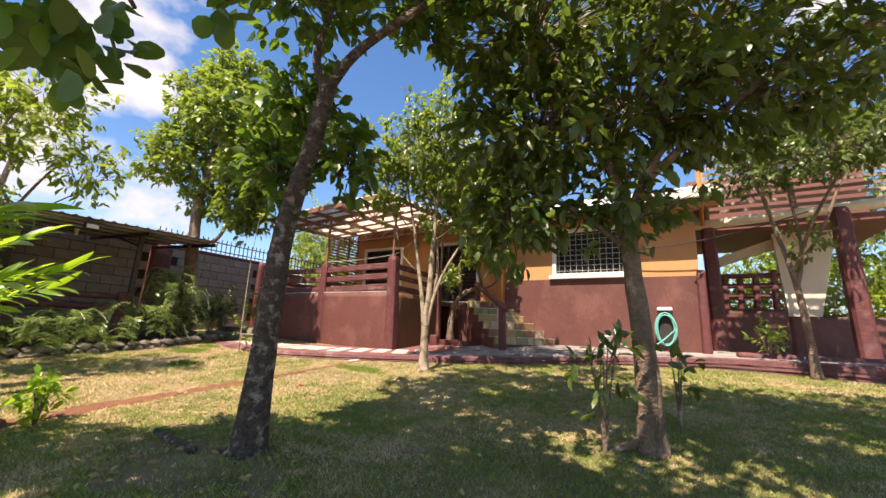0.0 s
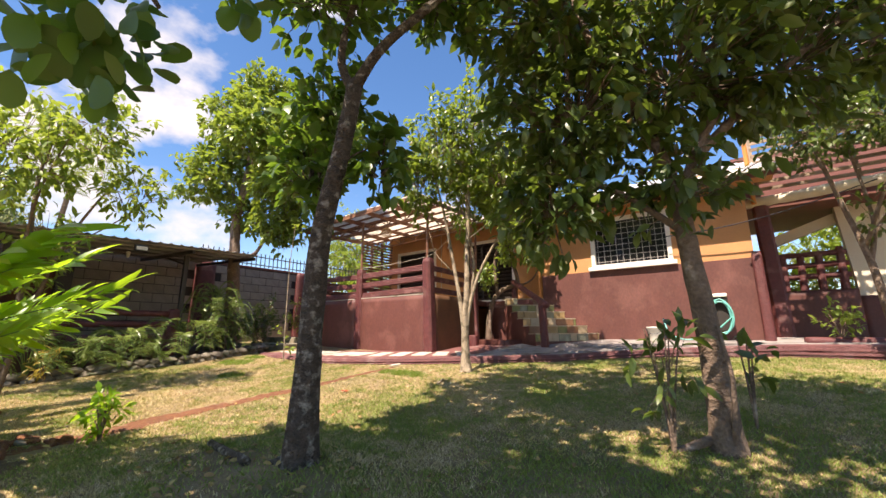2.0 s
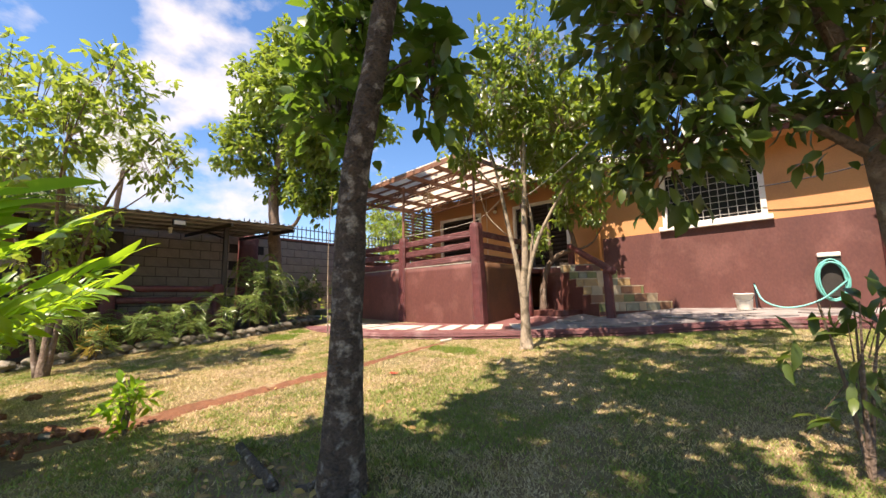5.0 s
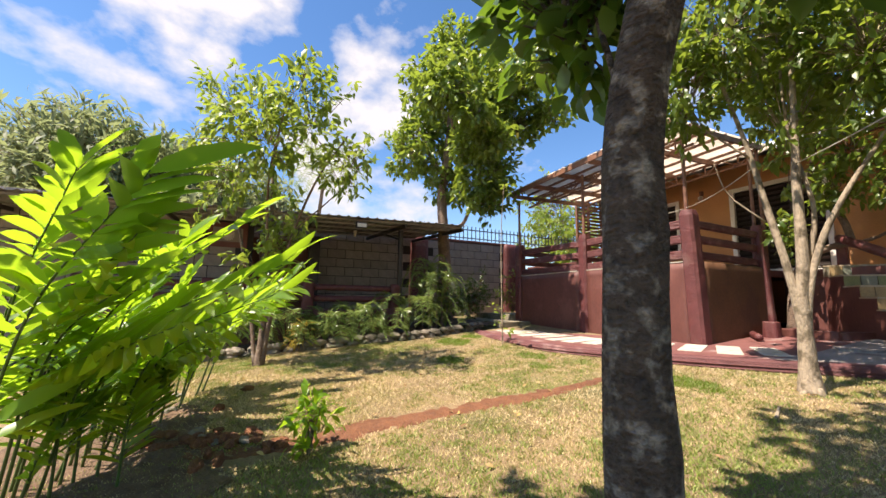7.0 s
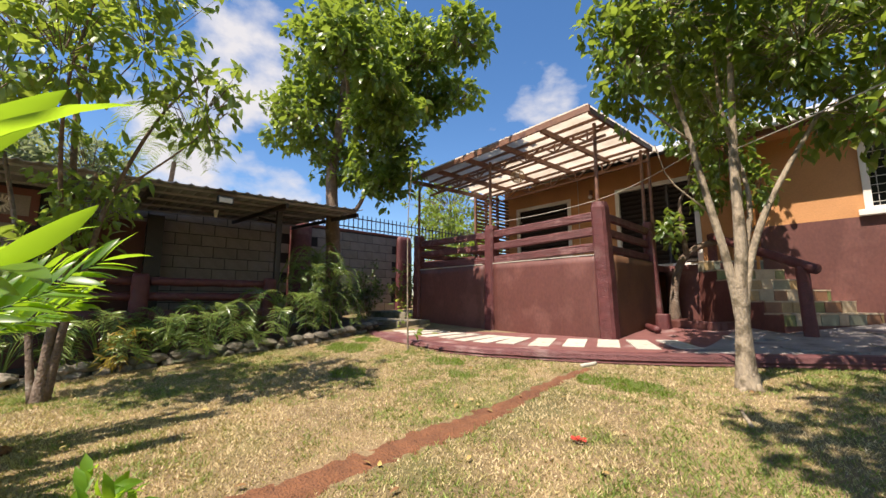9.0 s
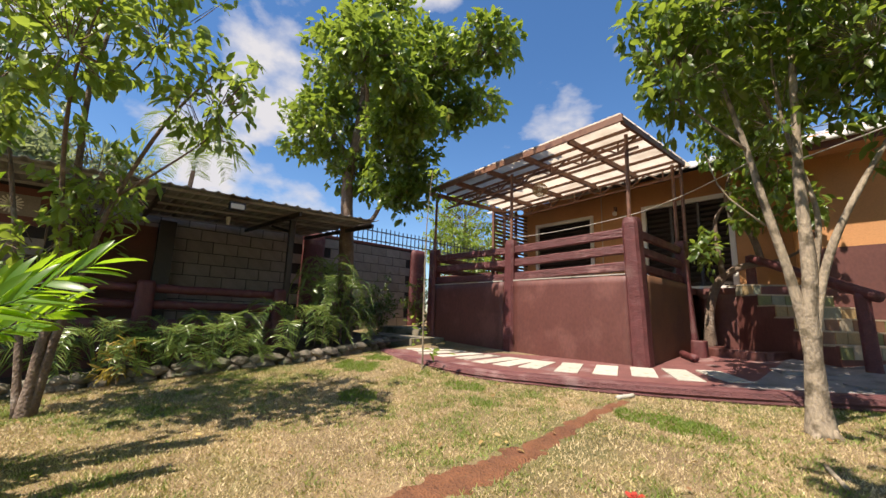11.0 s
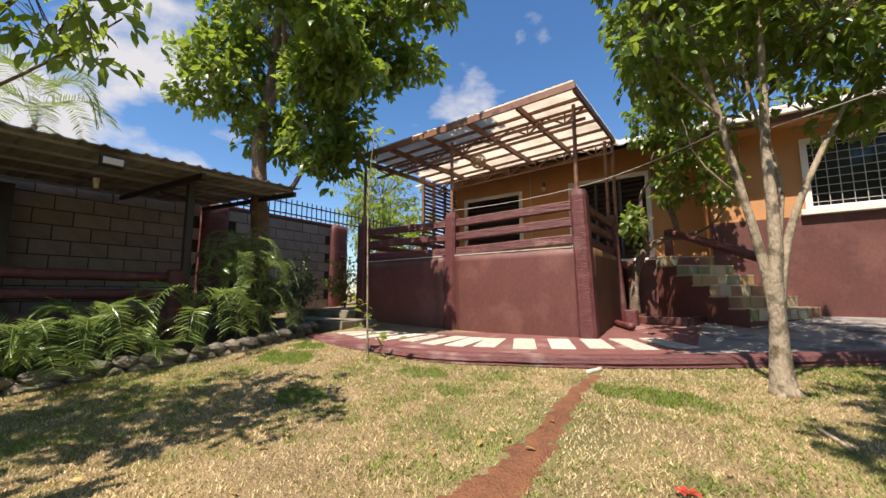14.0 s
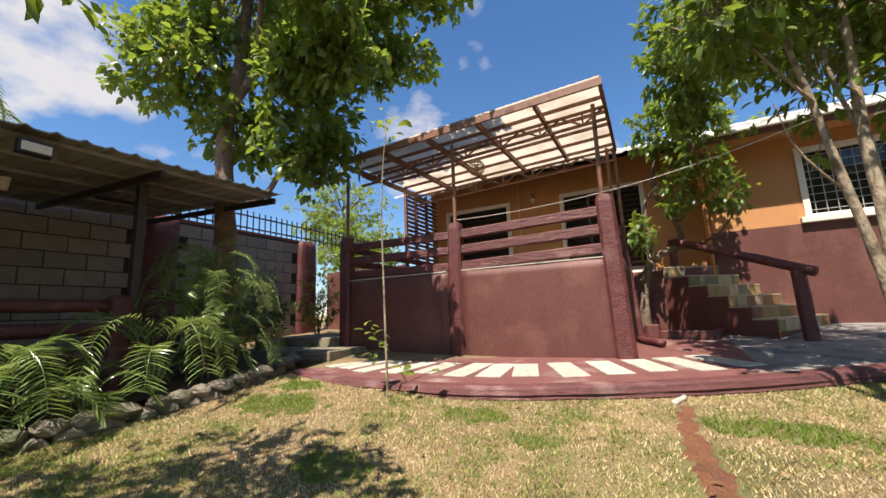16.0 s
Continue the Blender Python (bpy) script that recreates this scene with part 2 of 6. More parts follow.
L_GRASS = leaf_material("lawn_blade", (0.14, 0.155, 0.025), (0.68, 0.54, 0.27), (0.45, 0.42, 0.12), 0.6, 0.3)
L_TUFT = leaf_material("green_lawn_blade", (0.075, 0.125, 0.018), (0.30, 0.36, 0.08), (0.30, 0.38, 0.06), 0.6, 0.3)
L_STRAW = leaf_material("straw_lawn_blade", (0.36, 0.27, 0.13), (0.78, 0.62, 0.36), (0.45, 0.38, 0.16), 0.65, 0.25)
L_FRESH = leaf_material("fresh_grass_blade", (0.079, 0.148, 0.015), (0.172, 0.238, 0.030), (0.290, 0.416, 0.040), 0.55, 0.35)


# ---- helpers of this scene ----
def gz(x, y):
    """The height of the sloping ground."""
    x, y = max(-22.0, min(9.0, x)), max(-9.0, min(13.0, y))
    return -0.19 - 0.0274 * x + 0.0778 * y + 0.2 * math.exp(-((x + 2.3) ** 2 + (y - 1.4) ** 2) / 2.42)


def thing(name, label, category, x=0.0, y=0.0, z=0.0, group="", kind=""):
    ob = new(name)
    ob.location = (x, y, z)
    return tagged(ob, label, category, group, kind)


def part(name, bm, mat, parent=None, label="", smooth=False):
    """Links a bmesh, in world places, as one mesh object under parent."""
    me = bpy.data.meshes.new(name)
    bm.normal_update()
    bm.to_mesh(me)
    bm.free()
    me.materials.append(mat)
    if smooth:
        me.shade_smooth()
    ob = new(name, me)
    if parent is not None:
        ob.parent = parent
        if parent.data is None:
            ob.matrix_parent_inverse = Matrix.Translation(-parent.location)
    if label:
        ob["label"] = label
    return ob


def add_box(bm, lo, hi, bevel=0.0, turn=None, jitter=0.0):
    c = [(a + b) / 2 for a, b in zip(lo, hi)]
    s = [b - a for a, b in zip(lo, hi)]
    m = Matrix.Translation(c) @ (turn or Matrix.Identity(4)) @ Matrix.Diagonal((*s, 1))
    g = bmesh.ops.create_cube(bm, size=1, matrix=m)
    if bevel:
        es = list({e for v in g["verts"] for e in v.link_edges})
        bmesh.ops.bevel(bm, geom=es, offset=bevel, segments=2, affect="EDGES", profile=0.6)
    return bm


def box(lo, hi, bevel=0.0, turn=None):
    return add_box(bmesh.new(), lo, hi, bevel, turn)


def add_tube(bm, pts, radii, sides=8, rough=0.0, cap=True, seed=0.0):
    """A tapered round limb through pts."""
    pts = [Vector(p) for p in pts]
    rings = []
    side = None
    for i, p in enumerate(pts):
        d = (pts[min(i + 1, len(pts) - 1)] - pts[max(i - 1, 0)]).normalized()
        if side is None:
            side = d.orthogonal().normalized()
        side = (side - d * side.dot(d)).normalized()
        other = d.cross(side)
        ring = []
        for k in range(sides):
            a = 2 * math.pi * k / sides
            r = radii[i]
            if rough:
                r *= 1 + rough * noise.noise(p * 4 + Vector((math.cos(a), math.sin(a), seed)) * 1.3)
            ring.append(bm.verts.new(p + (side * math.cos(a) + other * math.sin(a)) * r))
        rings.append(ring)
    for a, b in zip(rings, rings[1:]):
        for k in range(sides):
            bm.faces.new((a[k], a[(k + 1) % sides], b[(k + 1) % sides], b[k]))
    if cap:
        bm.faces.new(list(reversed(rings[0])))
        bm.faces.new(rings[-1])
    return bm


def spline(pts, n):
    """n points along a smooth curve through pts."""
    pts = [np.array(p, float) for p in pts]
    pts = [2 * pts[0] - pts[1]] + pts + [2 * pts[-1] - pts[-2]]
    out = []
    segs = len(pts) - 3
    for i in range(n):
        u = i / (n - 1) * segs
        k = min(int(u), segs - 1)
        f = u - k
        a, b, c, d = pts[k:k + 4]
        out.append(0.5 * (2 * b + (c - a) * f + (2 * a - 5 * b + 4 * c - d) * f ** 2 + (3 * b - a - 3 * c + d) * f ** 3))
    return out


def limb(bm, pts, r0, r1, n=12, sides=8, rough=0.25, seed=0.0):
    p = spline(pts, n)
    add_tube(bm, p, [r0 + (r1 - r0) * (i / (n - 1)) for i in range(n)], sides, rough, True, seed)


def mesh_from(name, verts, faces, mat, parent=None, label="", smooth=False):
    """One mesh object out of arrays: verts (n, 3), faces all of one length."""
    me = bpy.data.meshes.new(name)
    verts, faces = np.asarray(verts, np.float32), np.asarray(faces, np.int32)
    k = faces.shape[1]
    me.vertices.add(len(verts))
    me.vertices.foreach_set("co", verts.ravel())
    me.loops.add(faces.size)
    me.loops.foreach_set("vertex_index", faces.ravel())
    me.polygons.add(len(faces))
    me.polygons.foreach_set("loop_start", np.arange(0, faces.size, k, dtype=np.int32))
    me.update(calc_edges=True)
    me.materials.append(mat)
    if smooth:
        me.shade_smooth()
    ob = new(name, me)
    if parent is not None:
        ob.parent = parent
        if parent.data is None:
            ob.matrix_parent_inverse = Matrix.Translation(-parent.location)
    if label:
        ob["label"] = label
    return ob


# a leaf's outline along its length: share of length, share of width, sag
LEAF_ROWS = ((0.0, 0.06, 0.0), (0.3, 0.92, 0.03), (0.68, 0.88, -0.03), (1.0, 0.03, -0.16))
FAR_ROWS = ((0.0, 0.1, 0.0), (0.5, 1.0, 0.02), (1.0, 0.05, -0.14))


def leaves(rng, at, way, length, width, fold=0.25, rows=LEAF_ROWS, size_spread=0.3):
    """Leaf blades as arrays. at: roots (n, 3); way: the directions they point in."""
    n = len(at)
    way = way / np.linalg.norm(way, axis=1, keepdims=True)
    up = np.tile((0.0, 0.0, 1.0), (n, 1)) + rng.normal(0, 0.45, (n, 3))
    side = np.cross(way, up)
    side /= np.linalg.norm(side, axis=1, keepdims=True) + 1e-9
    nrm = np.cross(side, way)
    s = (1 + rng.uniform(-size_spread, size_spread, n))[:, None]
    cols = []
    for u, w, sag in rows:
        mid = at + way * (u * length) * s + nrm * (sag * length) * s
        off = side * (w * width / 2) * s
        lift = nrm * (fold * w * width / 2) * s
        cols += [mid - off + lift, mid, mid + off + lift]
    verts = np.stack(cols, 1).reshape(-1, 3)
    k = 3 * len(rows)
    quads = []
    for r in range(len(rows) - 1):
        a, b = 3 * r, 3 * r + 3
        quads += [(a, a + 1, b + 1, b), (a + 1, a + 2, b + 2, b + 1)]
    faces = (np.arange(n)[:, None, None] * k + np.array(quads)[None]).reshape(-1, 4)
    return verts, faces


def crown_points(rng, blobs):
    """Twig ends in a crown of lumps: each (centre, radii, number)."""
    out, mid = [], []
    for c, r, n in blobs:
        v = rng.normal(0, 1, (n, 3))
        v /= np.linalg.norm(v, axis=1, keepdims=True)
        d = rng.uniform(0.25, 1.0, n) ** 0.5
        lump = 1 + 0.28 * np.sin(v[:, 0] * 5 + c[0]) * np.cos(v[:, 1] * 4 + c[1]) + 0.2 * np.sin(v[:, 2] * 7 + c[2])
        out.append(np.array(c) + v * np.array(r) * (d * lump)[:, None])
        mid.append(np.tile(c, (n, 1)))
    return np.concatenate(out), np.concatenate(mid)


def crown(parent, rng, blobs, per, length, width, mat, droop=0.3, spread=0.9, twig_mat=None, twig=0.006, label="", rows=LEAF_ROWS, fold=0.25):
    """The leaves of a tree in tufts at the twig ends, and the twigs that carry them."""
    ends, mids = crown_points(rng, blobs)
    outward = ends - mids
    outward /= np.linalg.norm(outward, axis=1, keepdims=True) + 1e-9
    at = np.repeat(ends, per, 0) + rng.normal(0, length * 0.35, (len(ends) * per, 3))
    way = np.repeat(outward, per, 0) * 0.6 + rng.normal(0, spread, (len(at), 3))
    way[:, 2] -= droop
    v, f = leaves(rng, at, way, length, width, fold, rows)
    tagged(mesh_from("crown", v, f, mat, parent, label), kind="stuff")
    if twig_mat:
        a = ends
        b = ends + (mids - ends) * rng.uniform(0.45, 0.9, (len(ends), 1)) - np.array((0, 0, 0.12))
        d = b - a
        s = np.cross(d, (0.3, 0.2, 1.0))
        s = s / np.linalg.norm(s, axis=1, keepdims=True)
        t = np.cross(d, s)
        t = t / np.linalg.norm(t, axis=1, keepdims=True)
        cols = [a + s * twig * 0.4, a - s * twig * 0.2 + t * twig * 0.35, a - s * twig * 0.2 - t * twig * 0.35,
                b + s * twig * 1.4, b - s * twig * 0.7 + t * twig * 1.2, b - s * twig * 0.7 - t * twig * 1.2]
        v = np.stack(cols, 1).reshape(-1, 3)
        q = np.array([(0, 1, 4, 3), (1, 2, 5, 4), (2, 0, 3, 5)])
        f = (np.arange(len(a))[:, None, None] * 6 + q[None]).reshape(-1, 4)
        tagged(mesh_from("branchwork", v, f, twig_mat, parent), kind="stuff")


# ---- ground ----
def front(x):
    """The y of the path's front edge at x."""
    xs = (-11.3, -10.14, -8.66, -7.27, -6.04, -5.1, -4.07, -3.06, -2.06, -1.0, -0.1, 0.6, 2.9, 7.0)
    ys = (6.30, 5.60, 5.36, 5.34, 5.78, 6.20, 6.90, 7.58, 8.45, 9.15, 9.60, 9.95, 10.1, 10.2)
    return float(sum(np.interp(x + d, xs, ys) for d in (-0.4, -0.2, 0, 0.2, 0.4)) / 5)


def sz(y):
    """The height of the path's surface."""
    return 0.605 + 0.0778 * max(0.0, min(y, 11.5) - 7.6) - 0.035 * max(0.0, 7.4 - y)


xs = sorted(set([-400, -160, -70, -40, -30] + [round(-24 + 0.5 * i, 2) for i in range(69)] + [14, 20, 40, 90, 200, 400]))
ys = sorted(set([-400, -150, -60, -30, -18] + [round(-12 + 0.5 * i, 2) for i in range(57)] + [20, 30, 60, 150, 400]))
gv = [(x, y, gz(x, y) + 0.025 * noise.noise(Vector((x * 0.7, y * 0.7, 0))) * (abs(x) < 30)) for y in ys for x in xs]
nx = len(xs)
gf = [(j * nx + i, j * nx + i + 1, (j + 1) * nx + i + 1, (j + 1) * nx + i) for j in range(len(ys) - 1) for i in range(nx - 1)]
M_LAWN = material("dry_lawn_soil", (0.235, 0.165, 0.085), 0.95, 0.5, 1.5, 70, 0.9, (0.14, 0.125, 0.045), 0.52, 0.8, height=0.03)
tagged(mesh_from("ground", gv, gf, M_LAWN, smooth=True), "dry green and straw lawn on a gentle slope", "lawn", kind="structure")


def trench(y):
    """The middle and half width of the bare soil strip at y."""
    x = -5.5 + 0.05 * math.sin(y * 2.1) + (0.35 * (1.5 - y) ** 1.3 * -1 if y < 1.5 else 0)
    return x, 0.86 * min(0.24, 0.095 + 0.05 * (5.6 - y)) + 0.014 * math.sin(y * 3.7 + 1)


def ground_top(x, y):
    return gz(x, y) + 0.025 * noise.noise(Vector((x * 0.7, y * 0.7, 0)))


bm = bmesh.new()
prev = None
y = 0.4
while y < 5.75:
    c, w = trench(y)
    row = []
    for k in range(15):
        u = k / 14 * 2 - 1
        x = c + u * w * (1 + 0.36 * noise.noise(Vector((u * 2, y * 8, 3))) + 0.22 * noise.noise(Vector((u * 2, y * 27, 8))))
        row.append(bm.verts.new((x, y, ground_top(x, y) + 0.010 + 0.016 * noise.noise(Vector((x * 9, y * 9, 1))) + 0.008 * noise.noise(Vector((x * 31, y * 31, 1))) - 0.024 * abs(u) ** 3)))
    if prev:
        for k in range(14):
            bm.faces.new((prev[k], prev[k + 1], row[k + 1], row[k]))
    prev = row
    y += 0.035
tagged(part("dirt_path", bm, M_DIRT, smooth=True), "bare strip of red soil across the lawn", "dirt path", kind="structure")

def soil_edge(x):
    """The y up to which the ginger's soil reaches at x."""
    return 0.72 + 0.14 * math.sin(x * 2.3) + 0.16 * noise.noise(Vector((x * 2.1, 4.0, 0))) + 0.08 * noise.noise(Vector((x * 7.0, 9.0, 0)))


bm = bmesh.new()
prev = None
x = -7.6
while x < -4.3:
    taper = math.sqrt(max(0.02, min(1.0, (x + 7.62) / 1.2, (-4.25 - x) / 0.9)))
    far = -0.2 + (soil_edge(x) + 0.2) * taper
    near = -0.2 - (0.8 + 0.35 * noise.noise(Vector((x * 1.7, 2.0, 0))) + 0.12 * noise.noise(Vector((x * 6.0, 5.0, 0)))) * taper
    row = []
    for k in range(17):
        y = near + (far - near) * k / 16
        row.append(bm.verts.new((x, y, ground_top(x, y) + (0.014 if 0 < k < 16 else 0.002) + 0.022 * noise.noise(Vector((x * 5, y * 5, 2))) + 0.014 * noise.noise(Vector((x * 13, y * 13, 5))))))
    if prev:
        for k in range(16):
            bm.faces.new((prev[k], row[k], row[k + 1], prev[k + 1]))
    prev = row
    x += 0.07
tagged(part("soil", bm, M_EARTH, smooth=True), "dark brown bare earth round the ginger", "soil", kind="structure")

# ---- paved path ----
path = thing("pavement", "raised red concrete path with a wood-grained kerb", "path", 0, 0, 0, kind="structure")
cols_x = [round(-11.3 + 0.12 * i, 3) for i in range(153)]
for span, mat in ((cols_x[:56], M_SLAB), (cols_x[55:], M_GREYSLAB)):
    bm = bmesh.new()
    prev = None
    for x in span:
        f = front(x) + 0.05
        row = [bm.verts.new((x, f + (11.6 - f) * k / 14, sz(f + (11.6 - f) * k / 14))) for k in range(15)]
        if prev:
            for k in range(14):
                bm.faces.new((prev[k], row[k], row[k + 1], prev[k + 1]))
        prev = row
    part("path_surface", bm, mat, path)
bm = bmesh.new()
prev = None
for x in cols_x:
    f = front(x)
    wob = 0.02 * noise.noise(Vector((x * 3, 0, 5)))
    top = sz(f)
    base = ground_top(x, f) - 0.05
    prof = [(0.22, top + 0.002), (0.20, top + 0.014), (0.04, top + 0.012), (0.005, top - 0.01)]
    prof += [(-0.012 - 0.016 * (k % 2) + 0.012 * noise.noise(Vector((x * 2.5, k * 3.1, 2))), top - 0.02 - (top - 0.02 - base) * (k + 1) / 7) for k in range(7)]
    row = [bm.verts.new((x, f + a + wob, b)) for a, b in prof]
    if prev:
        for k in range(len(row) - 1):
            bm.faces.new((prev[k], prev[k + 1], row[k + 1], row[k]))
    prev = row
part("kerb", bm, M_KERB, path, "dark red concrete kerb moulded like a log")

# ---- grey flagstones and cream pavers on the path ----
rng = np.random.default_rng(5)
paver_mesh = {}
x = -10.75
k = 0
while x < -4.25:
    f = front(x)
    slope = (front(x + 0.2) - front(x - 0.2)) / 0.4
    ang = math.atan(slope)
    nxv = Vector((-math.sin(ang), math.cos(ang), 0))
    mid = Vector((x, max(f, 5.42), 0)) + nxv * 0.92
    key = k % 3
    if key not in paver_mesh:
        b = bmesh.new()
        add_box(b, (-0.15, -0.44 + 0.05 * key, -0.03), (0.15, 0.46, 0.012), 0.008)
        me = bpy.data.meshes.new("paver")
        b.to_mesh(me)
        b.free()
        me.materials.append(M_PAVER)
        paver_mesh[key] = me
    ob = new("paver", paver_mesh[key])
    ob.parent = path
    ob.matrix_basis = Matrix.Translation((mid.x, mid.y, sz(mid.y))) @ Matrix.Rotation(ang + rng.uniform(-0.06, 0.06), 4, "Z") @ Matrix.Rotation(0.034, 4, "X")
    x += 0.51 * math.cos(ang)
    k += 1
flag_mesh = {}
for i in range(9):
    for j in range(5):
        fx = -4.35 + i * 0.78 + (j % 2) * 0.3
        fy = front(fx) + 0.62 + j * 0.58
        if fy > 10.2 or (fx < -2.9 and fy > 8.6) or (fx < -3.7 and j < 2):
            continue
        key = (i * 3 + j) % 4
        if key not in flag_mesh:
            b = bmesh.new()
            vs = [b.verts.new((px * (1 + rng.uniform(-0.12, 0.12)), py * (1 + rng.uniform(-0.12, 0.12)), 0.012))
                  for px, py in ((-0.36, -0.2), (-0.1, -0.26), (0.3, -0.24), (0.37, 0.05), (0.28, 0.25), (-0.12, 0.27), (-0.36, 0.2))]
            fc = b.faces.new(vs)
            ex = bmesh.ops.extrude_face_region(b, geom=[fc])
            for v in ex["geom"]:
                if isinstance(v, bmesh.types.BMVert):
                    v.co.z -= 0.04
            bmesh.ops.recalc_face_normals(b, faces=b.faces)
            me = bpy.data.meshes.new("flagstone")
            b.to_mesh(me)
            b.free()
            me.materials.append(M_GREYSLAB)
            flag_mesh[key] = me
        ob = new("flagstone", flag_mesh[key])
        ob.parent = path
        ob.matrix_basis = Matrix.Translation((fx, fy, sz(fy))) @ Matrix.Rotation(0.5 + rng.uniform(-0.15, 0.15), 4, "Z")

# ---- the house ----
house = thing("house", "single-storey ochre house with an oxblood painted base", "house", -3, 12, 0)
WY, MY = 11.33, 10.85


def wall_with_holes(name, y0, y1, x0, x1, z0, z1, holes, mat, parent, label=""):
    """A wall along x with rectangular holes (x0, x1, z0, z1), built of butted blocks."""
    bm = bmesh.new()
    cuts = sorted({x0, x1, *[v for h in holes for v in h[:2]]})
    for a, b in zip(cuts, cuts[1:]):
        mid = (a + b) / 2
        spans = sorted((h[2], h[3]) for h in holes if h[0] <= mid <= h[1])
        lo = z0
        for c, d in spans:
            if c > lo:
                add_box(bm, (a, y0, lo), (b, y1, c))
            lo = d
        if z1 > lo:
            add_box(bm, (a, y0, lo), (b, y1, z1))
    bmesh.ops.remove_doubles(bm, verts=bm.verts, dist=0.0005)
    return part(name, bm, mat, parent, label)


def slatted_window(name, x0, x1, z0, z1, wy, parent, rows, stiles, label):
    """A white-framed opening with dark horizontal security slats."""
    w = 0.10
    # dark sheet in place of the unlit room behind the slats
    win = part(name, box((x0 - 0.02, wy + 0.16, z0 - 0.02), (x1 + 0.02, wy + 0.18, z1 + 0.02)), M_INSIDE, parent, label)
    for lo, hi in (((x0, wy - 0.03, z0), (x0 + w, wy + 0.06, z1)), ((x1 - w, wy - 0.03, z0), (x1, wy + 0.06, z1)),
                   ((x0 + w, wy - 0.028, z1 - w), (x1 - w, wy + 0.06, z1)), ((x0 + w, wy - 0.028, z0), (x1 - w, wy + 0.06, z0 + w))):
        part("frame", box(lo, hi, 0.006), M_WHITE, win, "white painted frame")
    for i in range(rows):
        z = z0 + w + (z1 - z0 - 2 * w) * (i + 0.5) / rows
        part("slat", box((x0 + w, wy + 0.03, z - 0.028), (x1 - w, wy + 0.045, z + 0.028), 0, Matrix.Rotation(0.45, 4, "X")), M_DARK, win)
    for i in range(stiles):
        x = x0 + w + (x1 - x0 - 2 * w) * (i + 1) / (stiles + 1)
        part("stile", box((x - 0.03, wy + 0.015, z0 + w), (x + 0.03, wy + 0.07, z1 - w), 0.004), M_DARK, win)
    return win


wall_with_holes("terrace_wall", WY, WY + 0.15, -11.05, -4.45, 0.5, 4.75, [(-10.57, -8.69, 2.48, 4.11), (-7.42, -5.55, 1.98, 4.10)], M_ORANGE, house, "ochre painted rendered wall")
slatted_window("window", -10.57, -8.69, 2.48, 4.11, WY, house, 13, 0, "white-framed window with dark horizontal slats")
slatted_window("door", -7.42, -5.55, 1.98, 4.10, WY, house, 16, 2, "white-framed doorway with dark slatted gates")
wall_with_holes("main_wall", MY, MY + 0.15, -4.45, 0.42, 2.64, 4.75, [(-3.04, -1.12, 2.72, 4.06)], M_ORANGE, house, "ochre painted rendered wall")
part("base_wall", box((-4.47, MY - 0.012, 0.5), (0.44, MY + 0.15, 2.64)), M_RED, house, "oxblood painted wall base")
part("end_wall", box((-4.45, MY + 0.15, 0.5), (-4.30, WY, 4.75)), M_ORANGE, house)
part("side_wall", box((0.27, MY + 0.15, 0.5), (0.42, 16.0, 4.75)), M_ORANGE, house)
part("left_wall", box((-11.05, WY + 0.15, 0.5), (-10.9, 16.0, 4.75)), M_ORANGE, house)
part("back_wall", box((-11.05, 16.0, 0.5), (0.42, 16.15, 4.75)), M_ORANGE, house)
# framed window with a white grille
gw = part("window", box((-3.04, MY + 0.10, 2.72), (-1.12, MY + 0.12, 4.06)), M_GLASS, house, "dark window behind a white metal grille")
for lo, hi in (((-3.04, MY - 0.03, 2.72), (-2.94, MY + 0.08, 4.06)), ((-1.22, MY - 0.03, 2.72), (-1.12, MY + 0.08, 4.06)),
               ((-2.94, MY - 0.028, 3.96), (-1.22, MY + 0.08, 4.06)), ((-2.94, MY - 0.028, 2.72), (-1.22, MY + 0.08, 2.80))):
    part("frame", box(lo, hi, 0.005), M_WHITE, gw, "white painted frame")
part("sill", box((-3.12, MY - 0.11, 2.645), (-1.04, MY + 0.02, 2.745), 0.01), M_WHITE, gw, "white window sill")
for i in range(11):
    x = -2.94 + 1.72 * (i + 0.5) / 11
    part("grille_bar", box((x - 0.005, MY + 0.02, 2.80), (x + 0.005, MY + 0.03, 3.96)), M_GRILLE, gw)
for i in range(8):
    z = 2.80 + 1.16 * (i + 0.5) / 8
    part("grille_bar", box((-2.94, MY + 0.01, z - 0.005), (-1.22, MY + 0.02, z + 0.005)), M_GRILLE, gw)
# roof
bm = bmesh.new()
prev = None
n = 150
for i in range(n + 1):
    x = -11.6 + 12.6 * i / n
    rib = 0.03 if i % 3 == 0 else 0.0
    row = [bm.verts.new((x, yy, zz + rib)) for yy, zz in ((10.2, 4.46), (13.4, 5.75), (16.9, 4.4))]
    low = [bm.verts.new((x, yy, zz - 0.03 + rib)) for yy, zz in ((10.2, 4.46), (13.4, 5.75), (16.9, 4.4))]
    if prev:
        for k in range(2):
            bm.faces.new((prev[0][k], row[k], row[k + 1], prev[0][k + 1]))
            bm.faces.new((prev[1][k], prev[1][k + 1], low[k + 1], low[k]))
        bm.faces.new((prev[0][0], prev[1][0], low[0], row[0]))
    prev = (row, low)
roof = part("roof", bm, M_ROOF, house, "pale grey ribbed metal roof")
part("fascia", box((-5.2, 10.22, 4.26), (1.0, 10.26, 4.43)), M_FASCIA, roof, "red-brown fascia board")
part("soffit", box((-5.2, 10.26, 4.32), (0.95, 10.84, 4.34)), M_ORANGE, roof)
